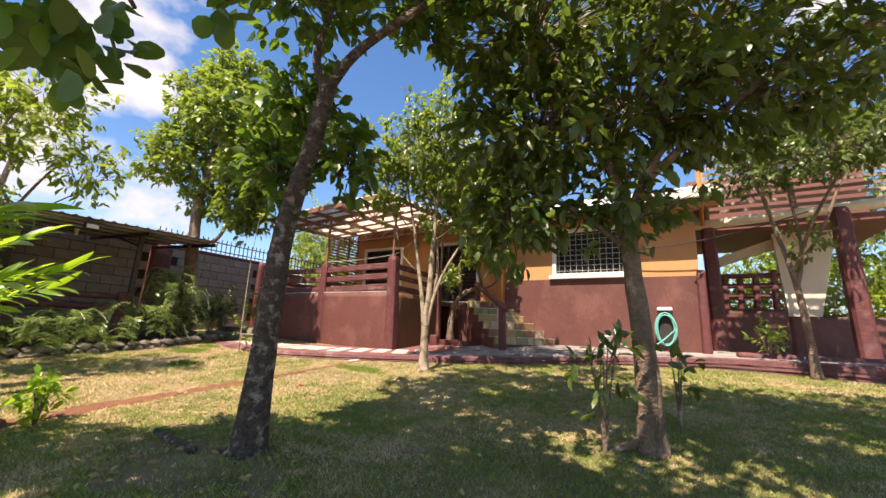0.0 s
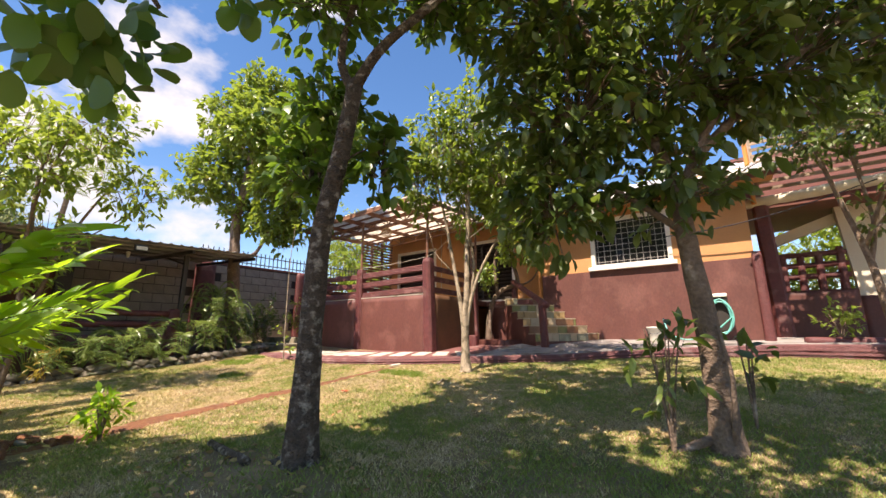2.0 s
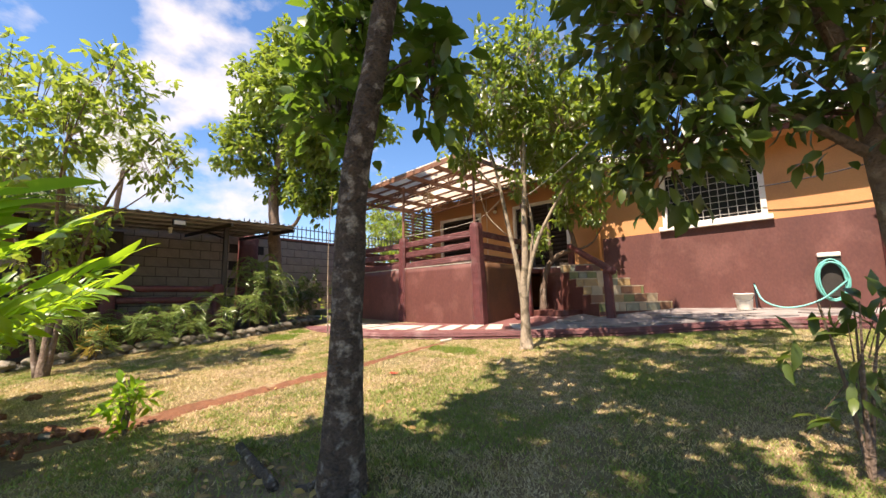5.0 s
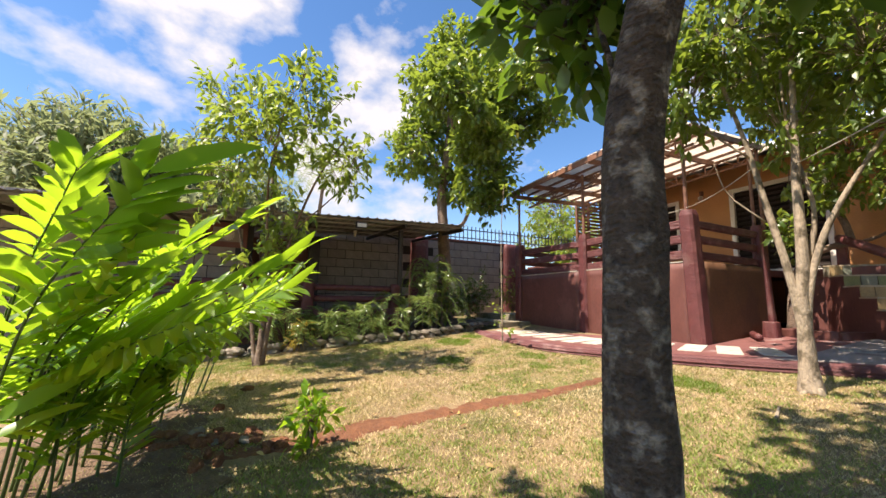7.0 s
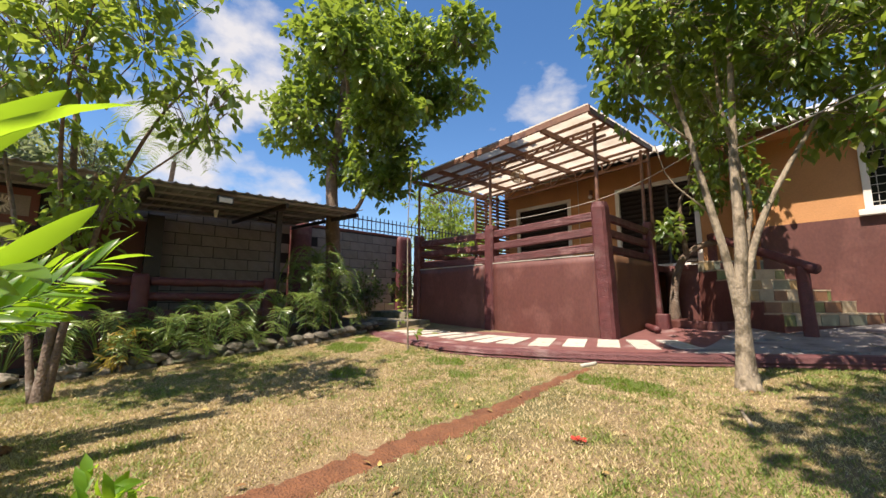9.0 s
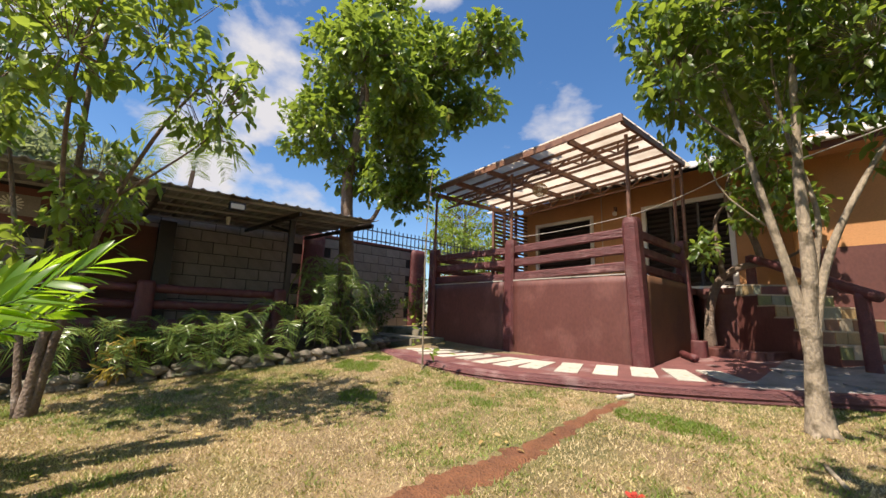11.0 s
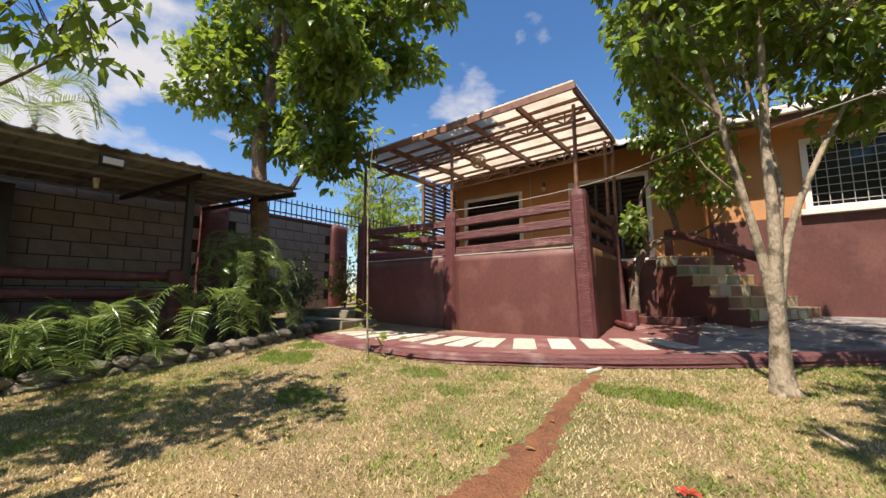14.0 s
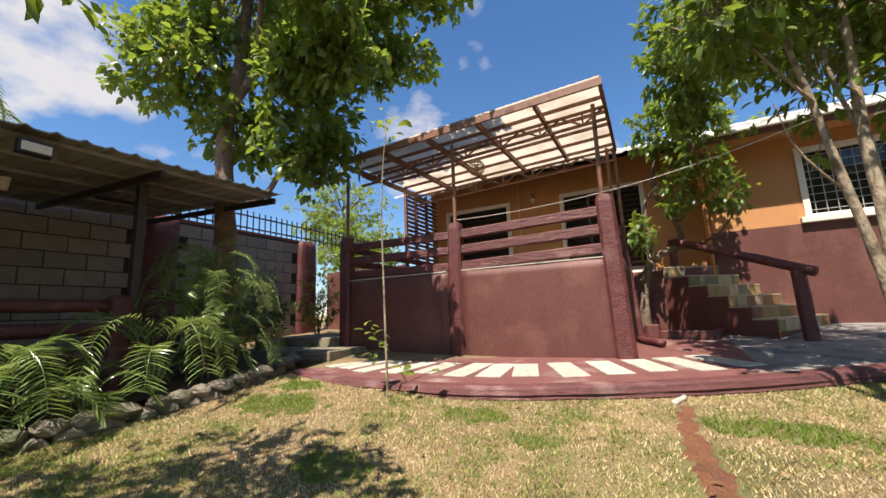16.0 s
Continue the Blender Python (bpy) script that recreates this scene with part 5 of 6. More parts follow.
# light-leaved tree at the bed's end
tF = tree("tree", "light-leaved young tree with several thin stems", (-9.2, 1.0, gz(-9.2, 1.0)), [
    ([(-9.2, 1.0, 0.08), (-9.17, 1.03, 0.8), (-9.13, 1.07, 1.6), (-9.17, 1.04, 2.6), (-9.2, 1.0, 3.6), (-9.1, 1.1, 4.6)], 0.055, 0.019),
    ([(-9.18, 1.05, 0.15), (-9.13, 1.12, 0.9), (-9.02, 1.24, 1.6), (-8.92, 1.36, 2.3), (-8.7, 1.7, 3.3), (-8.4, 2.1, 4.0)], 0.043, 0.011),
    ([(-9.2, 0.95, 0.12), (-9.4, 0.8, 1.2), (-9.6, 0.55, 2.4), (-9.7, 0.3, 3.6)], 0.038, 0.014),
    ([(-8.9, 1.4, 2.4), (-8.45, 1.9, 2.9), (-8.1, 2.3, 3.4)], 0.015, 0.006),
    ([(-9.13, 1.05, 1.7), (-8.7, 0.95, 2.6), (-8.2, 0.95, 3.3), (-7.7, 1.1, 4.1)], 0.026, 0.008)], M_BROWNBARK, 10)
crown(tF, R, [((-8.6, 0.6, 3.9), (0.8, 0.7, 0.8), 58), ((-7.95, 0.9, 3.55), (0.6, 0.55, 0.55), 42), ((-8.3, 1.5, 4.1), (0.8, 0.7, 0.7), 54), ((-7.6, 1.2, 4.3), (0.55, 0.55, 0.5), 28),
              ((-9.0, 1.2, 2.7), (0.45, 0.5, 0.6), 30), ((-9.2, 0.9, 1.9), (0.45, 0.5, 0.4), 22), ((-9.4, 0.1, 3.2), (0.6, 0.5, 0.6), 45), ((-9.3, 0.3, 4.6), (0.75, 0.7, 0.6), 42), ((-8.4, 2.0, 3.3), (0.35, 0.4, 0.4), 18), ((-7.7, 2.0, 3.3), (0.5, 0.45, 0.45), 22), ((-8.3, 0.5, 3.2), (0.6, 0.5, 0.5), 24), ((-9.1, 1.25, 2.2), (0.4, 0.4, 0.4), 22)], 7, 0.145, 0.06, L_LIGHT, 0.45, 0.7, M_BROWNBARK, 0.005, "sparse light green leaves")
# thin tree by the porch
tH = tree("tree", "thin brown tree before the porch", (2.05, 9.85, 0.5), [
    ([(2.05, 9.85, 0.45), (2.0, 9.86, 1.6), (1.93, 9.9, 2.4), (1.75, 9.85, 3.3), (1.5, 9.7, 4.5)], 0.075, 0.03),
    ([(1.95, 9.9, 2.2), (2.1, 9.9, 3.0), (2.0, 9.9, 4.4)], 0.045, 0.02),
    ([(1.98, 9.88, 2.6), (2.5, 10.1, 3.4), (3.2, 10.5, 4.9), (4.0, 10.9, 5.6)], 0.035, 0.015),
    ([(1.93, 9.9, 2.5), (2.3, 9.3, 3.6), (2.9, 8.6, 4.5), (4.4, 8.1, 4.9)], 0.035, 0.012)], M_BROWNBARK, 10)
crown(tH, R, [((2.2, 10.9, 5.8), (1.5, 0.6, 0.5), 190), ((1.7, 9.7, 5.0), (1.1, 0.9, 0.9), 240), ((3.3, 10.6, 5.6), (1.2, 1.0, 0.9), 260), ((2.1, 9.7, 3.0), (0.5, 0.4, 0.4), 16), ((2.3, 8.5, 4.5), (0.9, 0.7, 0.6), 110), ((3.6, 8.3, 4.8), (1.1, 0.8, 0.6), 120), ((4.9, 8.0, 4.9), (1.0, 0.8, 0.6), 100)], 7, 0.14, 0.06, L_DEEP, 0.5, 0.8, M_BROWNBARK, 0.005)
# the tree behind the start of the walk, whose branch hangs into view
tG = tree("tree", "broad shade tree over the lawn with hanging branches", (-2.6, -3.4, gz(-2.6, -3.4)), [
    ([(-2.6, -3.4, -0.5), (-2.65, -3.3, 1.5), (-2.6, -3.2, 3.0), (-2.7, -3.0, 4.4), (-2.3, -1.8, 5.0), (-1.8, -0.4, 5.4)], 0.2, 0.05),
    ([(-2.65, -3.1, 3.6), (-2.5, -1.8, 3.9), (-2.1, -0.6, 3.3), (-1.85, 0.1, 2.6), (-1.65, 0.33, 2.15)], 0.06, 0.008),
    ([(-2.1, -0.6, 3.3), (-1.6, 0.2, 2.75), (-1.38, 0.5, 2.2)], 0.02, 0.005),
    ([(-2.65, -3.2, 3.2), (-3.0, -2.0, 4.4), (-3.3, -0.6, 5.2)], 0.08, 0.03),
    ([(-2.65, -3.2, 3.4), (-1.0, -2.2, 4.4), (0.8, -0.8, 5.3)], 0.08, 0.03)], M_BARK, 12)
crown(tG, R, [((-3.1, -1.1, 5.2), (1.15, 1.1, 0.6), 380), ((-1.6, -0.6, 5.4), (1.4, 1.4, 0.6), 640), ((0.2, -0.6, 5.4), (1.6, 1.5, 0.6), 600), ((1.9, -0.2, 5.4), (1.5, 1.6, 0.6), 330),
              ((1.9, 1.2, 5.6), (1.4, 1.1, 0.45), 220), ((0.5, 1.7, 5.5), (1.2, 0.65, 0.45), 140)], 8, 0.16, 0.09, L_GUAVA, 0.35, 0.8, M_BARK, 0.006, "broad glossy leaves")
rg = np.random.default_rng(8)
SPRAY = ((0.0, 0.06, 0.0), (0.2, 0.7, 0.02), (0.5, 1.0, 0.0), (0.8, 0.85, -0.04), (0.95, 0.4, -0.08), (1.0, 0.05, -0.1))
for c, sp, n_, ln in (((-1.86, 0.20, 2.05), (0.12, 0.10, 0.085), 90, 0.115), ((-1.40, 0.50, 2.16), (0.035, 0.035, 0.015), 7, 0.125)):
    cl = rg.normal(c, sp, (n_, 3))
    way = rg.normal(0, 0.7, (n_, 3)) + np.array((0, 0, -0.55))
    v1, f1 = leaves(rg, cl, way, ln, ln * 0.66, 0.15, SPRAY, 0.2)
    tagged(mesh_from("leaf_spray", v1, f1, L_GUAVA, tG, "round dark leaves close by"), kind="stuff")

# distant trees
R2 = np.random.default_rng(17)
for bx, by, h, w, n_, mat, lab in ((-19.5, 17.0, 9.0, 2.6, 420, L_LIGHT, "pale green tree behind the terrace"), (-16.5, 15.0, 5.5, 1.8, 260, L_MANGO, "bushy tree beyond the boundary wall"),
                                  (7.5, 18.0, 9.0, 3.2, 520, L_MANGO, "large tree beyond the porch"), (11.0, 13.0, 9.5, 3.5, 500, L_DEEP, "large dark tree beside the porch"),
                                  (-2.0, 20.5, 9.0, 2.5, 260, L_LIGHT, "tree behind the house"), (4.0, 19.0, 6.0, 2.2, 300, L_LIGHT, "bright tree behind the porch")):
    t = tree("tree", lab, (bx, by, gz(bx, by)), [([(bx, by, gz(bx, by) - 0.1), (bx + 0.2, by, h * 0.4), (bx - 0.2, by + 0.2, h * 0.8)], 0.2, 0.06)], M_BROWNBARK, 8)
    crown(t, R2, [((bx, by, h * 0.75), (w, w, h * 0.22), n_ // 2), ((bx + w * 0.5, by - w * 0.3, h * 0.55), (w * 0.7, w * 0.7, h * 0.18), n_ // 4), ((bx - w * 0.6, by, h * 0.6), (w * 0.7, w * 0.7, h * 0.2), n_ // 4)],
          9, 0.24, 0.11, mat, 0.4, 0.8, M_BROWNBARK, 0.01, "", FAR_ROWS)
# farthest trees; their haze is only the pale leaf tint
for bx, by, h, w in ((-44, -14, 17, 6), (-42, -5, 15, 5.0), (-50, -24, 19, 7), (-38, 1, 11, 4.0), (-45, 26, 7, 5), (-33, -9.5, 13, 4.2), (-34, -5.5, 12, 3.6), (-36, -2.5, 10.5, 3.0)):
    t = tree("tree", "tall feathery tree far behind the wall, haze tinted into its leaves", (bx, by, 0.4), [([(bx, by, 0), (bx + 0.5, by, h * 0.5), (bx, by, h * 0.85)], 0.35, 0.1)], M_BROWNBARK, 8)
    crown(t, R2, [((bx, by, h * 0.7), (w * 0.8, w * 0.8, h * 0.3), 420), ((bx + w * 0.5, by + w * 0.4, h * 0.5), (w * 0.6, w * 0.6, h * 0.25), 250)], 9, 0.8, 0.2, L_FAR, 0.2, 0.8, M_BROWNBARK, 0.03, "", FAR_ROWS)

# ---- ginger clump ----
ginger = thing("ginger_plant", "tall clump of bright green ginger canes", "plant", -5.1, 0.1, gz(-5.1, 0.1))
rg = np.random.default_rng(31)
GROWS = ((0.0, 0.10, 0.0), (0.2, 0.8, 0.02), (0.45, 1.0, 0.03), (0.75, 0.74, 0.01), (0.92, 0.34, -0.03), (1.0, 0.02, -0.06))
canes = [((-5.75, -0.30), (-4.17, 0.98, 1.40), 1.0), ((-5.0, -0.45), (-3.74, 0.47, 1.70), 1.3), ((-5.6, -0.4), (-4.30, 0.78, 1.64), 1.0), ((-5.5, -0.5), (-3.98, 0.42, 1.52), 1.0), ((-5.8, -0.1), (-4.62, 1.02, 1.28), 0.95),
         ((-5.9, -0.2), (-4.90, 0.42, 1.58), 1.0), ((-5.4, -0.6), (-4.15, 0.12, 1.78), 1.0), ((-5.6, -0.7), (-4.6, -0.05, 1.82), 1.0), ((-5.95, -0.05), (-5.05, 0.82, 1.1), 0.9), ((-5.5, -0.3), (-4.3, 0.55, 1.1), 0.95),
         ((-6.0, -0.3), (-5.45, 0.30, 1.5), 0.95), ((-5.6, -0.45), (-4.55, 0.25, 1.0), 0.9), ((-5.7, -0.5), (-4.85, 0.2, 1.35), 1.0), ((-6.05, 0.0), (-5.45, 0.6, 0.9), 0.8),
         ((-5.45, -0.45), (-4.35, 0.3, 1.3), 1.0), ((-7.7, 0.3), (-7.35, 1.32, 1.52), 1.0), ((-7.2, 0.2), (-6.95, 1.1, 1.3), 0.95), ((-7.9, 0.35), (-7.6, 1.2, 1.2), 0.9)]
for bx, by, lean_x, lean_y, top, sc in ((-6.2, -0.25, 0.5, 0.45, 1.5, 1.0), (-6.45, 0.0, 0.3, 0.45, 1.2, 0.9), (-6.7, -0.3, 0.5, 0.35, 1.6, 1.0), (-7.0, 0.0, 0.35, 0.45, 1.3, 0.95),
                                        (-7.35, -0.2, 0.45, 0.4, 1.45, 0.95), (-7.6, 0.1, 0.3, 0.4, 1.1, 0.9), (-7.9, 0.15, 0.3, 0.35, 0.95, 0.8), (-6.75, 0.12, 0.15, 0.25, 0.75, 0.7), (-7.3, 0.2, 0.1, 0.25, 0.75, 0.7)):
    canes.append(((bx, by), (bx + lean_x, by + lean_y, top), sc))
for k in range(16):
    bx, by = -5.25 - 1.5 * rg.random(), -0.35 + 0.5 * rg.random()
    canes.append(((bx, by), (bx + rg.uniform(0.0, 0.35), by + rg.uniform(0.05, 0.3), gz(bx, by) + rg.uniform(0.45, 0.85)), 0.65))
for (bx, by), tip, sc in canes:
    base = np.array((bx, by, gz(bx, by) - 0.02))
    tip = np.array(tip)
    mid = base + (tip - base) * 0.5 + np.array((0, 0, 0.27 * min(1.0, sc * sc))) - (tip - base) * np.array((0.16, 0.16, 0))
    pts = spline([base, mid, tip], 26)
    bm = bmesh.new()
    add_tube(bm, pts, [0.011 - 0.008 * k / 25 for k in range(26)], 6)
    cane = part("cane", bm, M_CANE, ginger, "", True)
    at, way = [], []
    ax = np.array((tip - base)[:2].tolist() + [0.0])
    across = np.array((-ax[1], ax[0], 0)) / (np.linalg.norm(ax) + 1e-6)
    tilt = rg.uniform(0.6, 1.1) if sc < 1.2 else 0.25
    across = across * math.cos(tilt) + np.array((0.25, 0, 1.0)) * math.sin(tilt)
    for m, k in enumerate(np.arange(5.5, 25.4, 0.47)):
        k0 = int(k)
        here = pts[k0] + (pts[min(k0 + 1, 25)] - pts[k0]) * (k - k0)
        d = pts[min(k0 + 1, 25)] - pts[k0 - 1]
        d = d / np.linalg.norm(d)
        side = across - d * across.dot(d)
        side = side / np.linalg.norm(side)
        th = 1.0 - 0.5 * (k - 6) / 19.5
        th *= 0.75 if sc > 1.2 else 1.0
        at.append(here)
        way.append(d * math.cos(th) + side * (1 if m % 2 else -1) * math.sin(th) + rg.normal(0, 0.04, 3) - np.array((0, 0, 0.3 if sc > 1.2 else 0.0)))
    at, way = np.array(at), np.array(way)
    v1, f1 = leaves(rg, at, way, 0.32 * sc, 0.066 * sc, 0.2, GROWS, 0.12)
    tagged(mesh_from("foliage", v1, f1, L_GINGER, cane), kind="stuff")

# broken bricks and stones where the soil strip meets the plants
rubble = thing("rubble", "broken red stones in the bare soil by the ginger", "stones", -5.9, 0.6, gz(-5.9, 0.6))
for k in range(46):
    u = rg.random()
    x, y = -5.55 - 0.75 * u + rg.normal(0, 0.10), 1.25 - 1.1 * u + rg.normal(0, 0.09)
    if k % 5 == 0:
        x, y = -8.0 + 2.6 * rg.random(), -0.1 + 1.0 * rg.random()
    bm = bmesh.new()
    bmesh.ops.create_icosphere(bm, subdivisions=2, radius=1)
    sx_, sy_, sz_ = rg.uniform(0.03, 0.10), rg.uniform(0.03, 0.08), rg.uniform(0.02, 0.055)
    for v in bm.verts:
        w = 1 + 0.5 * noise.noise(v.co * 1.9 + Vector((k * 3.0, 0, 0)))
        v.co = Vector((x + v.co.x * sx_ * w, y + v.co.y * sy_ * w, ground_top(x, y) + 0.02 + v.co.z * sz_ * w))
    part("stone", bm, M_STONE if k % 7 == 0 else M_DIRT, rubble)


# ---- small palms of the bed ----
def palm(x, y, fronds, size, seed, label, z0=None, group="palms in the bed"):
    rg = np.random.default_rng(seed)
    z = (gz(x, y) + 0.1) if z0 is None else z0
    p = thing("palm", label, "palm", x, y, z, group)
    for i in range(fronds):
        a = 2 * math.pi * i / fronds + rg.uniform(-0.3, 0.3)
        reach, rise = size * rg.uniform(0.6, 0.95), size * rg.uniform(0.35, 1.05)
        d = np.array((math.cos(a), math.sin(a), 0))
        pts = spline([np.array((x, y, z)), np.array((x, y, z)) + d * reach * 0.25 + np.array((0, 0, rise * 0.75)), np.array((x, y, z)) + d * reach * 0.65 + np.array((0, 0, rise)), np.array((x, y, z)) + d * reach * 1.0 + np.array((0, 0, rise * 0.8)), np.array((x, y, z)) + d * reach * 1.2 + np.array((0, 0, rise * 0.35))], 38)
        bm = bmesh.new()
        add_tube(bm, pts, [0.008 - 0.006 * k / 37 for k in range(38)], 5)
        fr = part("frond", bm, L_PALM, p)
        across = np.array((-d[1], d[0], 0))
        at, way = [], []
        for k in range(9, 38):
            t = pts[min(37, k + 1)] - pts[k - 1]
            t = t / np.linalg.norm(t)
            for sgn in (-1, 1):
                at.append(pts[k])
                way.append(t * 0.7 + across * sgn + np.array((0, 0, 0.22)) + rg.normal(0, 0.05, 3))
        v, f = leaves(rg, np.array(at), np.array(way), 0.25 * size, 0.020 * size, 0.2, ((0.0, 0.3, 0.0), (0.35, 1.0, 0.03), (0.75, 0.7, -0.02), (1.0, 0.05, -0.12)), 0.15)
        tagged(mesh_from("foliage", v, f, L_PALM, fr), kind="stuff")
    return p


for i, (x, y, n_, s) in enumerate(((-10.45, 1.5, 12, 0.72), (-10.5, 2.25, 14, 0.76), (-10.5, 2.85, 14, 0.76), (-10.45, 3.45, 9, 0.55), (-10.45, 0.6, 10, 0.7), (-10.6, 4.1, 10, 0.9), (-10.5, -0.3, 9, 0.7), (-10.85, 5.2, 8, 0.7), (-11.0, 1.95, 8, 0.7))):
    palm(x, y, n_, s, 40 + i, "feathery green palm in the stone-edged bed")
cluster = ((-10.75, 4.75, 0.35), (-10.95, 4.6, 0.75), (-10.6, 4.95, 0.65), (-10.8, 4.9, 1.05), (-11.0, 4.8, 1.2), (-10.7, 4.65, 0.95))
for i, (x, y, up) in enumerate(cluster):
    p = palm(x, y, 7, 0.62, 60 + i, "slender palm stem in a clump before the wall", gz(x, y) + 0.1 + up)
    bm = bmesh.new()
    add_tube(bm, spline([(x + 0.05, y, gz(x, y)), (x + 0.03, y + 0.02, gz(x, y) + up * 0.5), (x, y, gz(x, y) + 0.12 + up)], 8), [0.014] * 8, 6)
    part("stem", bm, M_BROWNBARK, p)
far_palm = palm(-31.4, 4.9, 14, 3.0, 70, "tall coconut palm far behind the wall", 9.6, "coconut palms")
bm = bmesh.new()
add_tube(bm, spline([(-31.0, 4.5, 0.6), (-31.6, 4.6, 5.0), (-31.4, 4.9, 9.65)], 14), [0.2 - 0.006 * k for k in range(14)], 8)
part("trunk", bm, M_BROWNBARK, far_palm, "slim grey trunk")
R3 = np.random.default_rng(77)


def bush(x, y, z, r, h, n_, mat, label, length=0.1, width=0.045, name="bush"):
    b = thing(name, label, "shrub", x, y, z)
    for k in range(5):
        a = k * 1.26
        bm = bmesh.new()
        add_tube(bm, spline([(x, y, z - 0.03), (x + 0.2 * r * math.cos(a), y + 0.2 * r * math.sin(a), z + h * 0.4), (x + 0.5 * r * math.cos(a), y + 0.5 * r * math.sin(a), z + h * 0.8)], 6), [0.012, 0.011, 0.01, 0.008, 0.006, 0.004], 5)
        part("stem", bm, M_BROWNBARK, b)
    crown(b, R3, [((x, y, z + h * 0.6), (r, r, h * 0.45), n_)], 7, length, width, mat, 0.1, 0.8, M_BROWNBARK, 0.004)


bush(-11.4, 5.3, 0.6, 0.6, 1.1, 90, L_SHRUB, "dark leafy bush beside the tree")
bush(-12.2, 6.6, 0.75, 0.6, 1.0, 90, L_SHRUB, "dark bush by the garden steps")
bush(-12.7, 8.6, 0.9, 0.55, 1.3, 90, L_MANGO, "green bush at the wall's end")
bush(-13.4, 7.6, 0.8, 0.5, 1.3, 90, L_SHRUB, "reddish dark bush below the block wall")
bush(-11.3, 3.2, 0.45, 0.5, 0.6, 60, L_SHRUB, "dark low bush in the bed")
bush(-11.3, 1.2, 0.4, 0.5, 0.6, 60, L_SHRUB, "dark low bush in the bed")
bush(-10.2, 1.72, gz(-10.2, 1.72) + 0.05, 0.2, 0.5, 12, L_CROTON, "yellow and red croton in the bed", 0.16, 0.028)
bush(-5.25, 1.32, gz(-5.25, 1.32), 0.14, 0.42, 16, L_GINGER, "small bright green shrub on the lawn", 0.12, 0.04)
bush(-0.68, 3.72, gz(-0.68, 3.72), 0.28, 1.2, 8, L_DEEP, "sparse dark shrub beside the tree", 0.15, 0.055)
bush(-0.12, 4.75, gz(-0.12, 4.75), 0.12, 1.0, 3, L_DEEP, "sparse dark shrub behind the tree", 0.16, 0.07)
bush(1.5, 10.6, 0.83, 0.3, 0.7, 20, L_LIGHT, "small green plant by the porch", 0.12, 0.05)

for hx, hy, hr, hh in ((0.8, 16.8, 1.1, 2.6), (2.6, 17.3, 1.3, 3.0), (4.6, 17.0, 1.3, 2.8), (6.6, 16.5, 1.3, 3.0), (8.2, 14.5, 1.3, 3.2)):
    bush(hx, hy, 0.75, hr, hh, 200, L_LIGHT, "bright leafy hedge behind the porch", 0.2, 0.09, "hedge_bush")

# staked sapling
sap = thing("sapling", "thin pale sapling with a few leaves at the path", "plant", -8.2, 5.1, gz(-8.2, 5.1))
bm = bmesh.new()
add_tube(bm, spline([(-8.2, 5.1, 0.38), (-8.23, 5.1, 1.5), (-8.26, 5.12, 2.6), (-8.2, 5.15, 3.55)], 16), [0.014 - 0.0006 * k for k in range(16)], 6)
part("stem", bm, M_PALEBARK, sap)
rg = np.random.default_rng(9)
at = np.concatenate([rg.normal((-8.35, 5.1, 1.0), (0.06, 0.06, 0.10), (16, 3)), rg.normal((-7.95, 5.15, 0.72), (0.09, 0.05, 0.02), (7, 3)), rg.normal((-8.2, 5.15, 3.5), (0.10, 0.10, 0.10), (20, 3))])
v1, f1 = leaves(rg, at, rg.normal(0, 1, (43, 3)) * (1, 1, 0.4), 0.12, 0.06)
mesh_from("foliage", v1, f1, L_LIGHT, sap, "pale green leaves")

# clothes line between the post and the pale tree
line = thing("washing_line", "thin cord strung from the canopy to the trees", "cord", -5, 7, 2.9)
for a, b, sag in (((AX - 0.1, FY, 2.92), (-4.3, 5.84, 2.78), 0.05), ((AX - 0.1, FY, 2.92), (-8.5, FY, 2.86), 0.04), ((-4.0, 6.0, 2.75), (-1.4, 3.3, 2.6), 0.06)):
    bm = bmesh.new()
    a, b = np.array(a), np.array(b)
    add_tube(bm, [a + (b - a) * k / 12 - np.array((0, 0, sag * 4 * (k / 12) * (1 - k / 12))) for k in range(13)], [0.006] * 13, 5)
    part("cord", bm, M_PAVER, line)
cable = thing("black_cable", "black cable along the house wall", "cable", -0.5, 10.4, 3.4)
bm = bmesh.new()
add_tube(bm, [(-1.2 + 3.6 * k / 14, 10.6 - 0.2 * k / 14, 3.3 + 0.55 * (k / 14) ** 1.3 - 0.1 * math.sin(math.pi * k / 14)) for k in range(15)], [0.012] * 15, 6)
part("cord", bm, M_BLACK, cable)

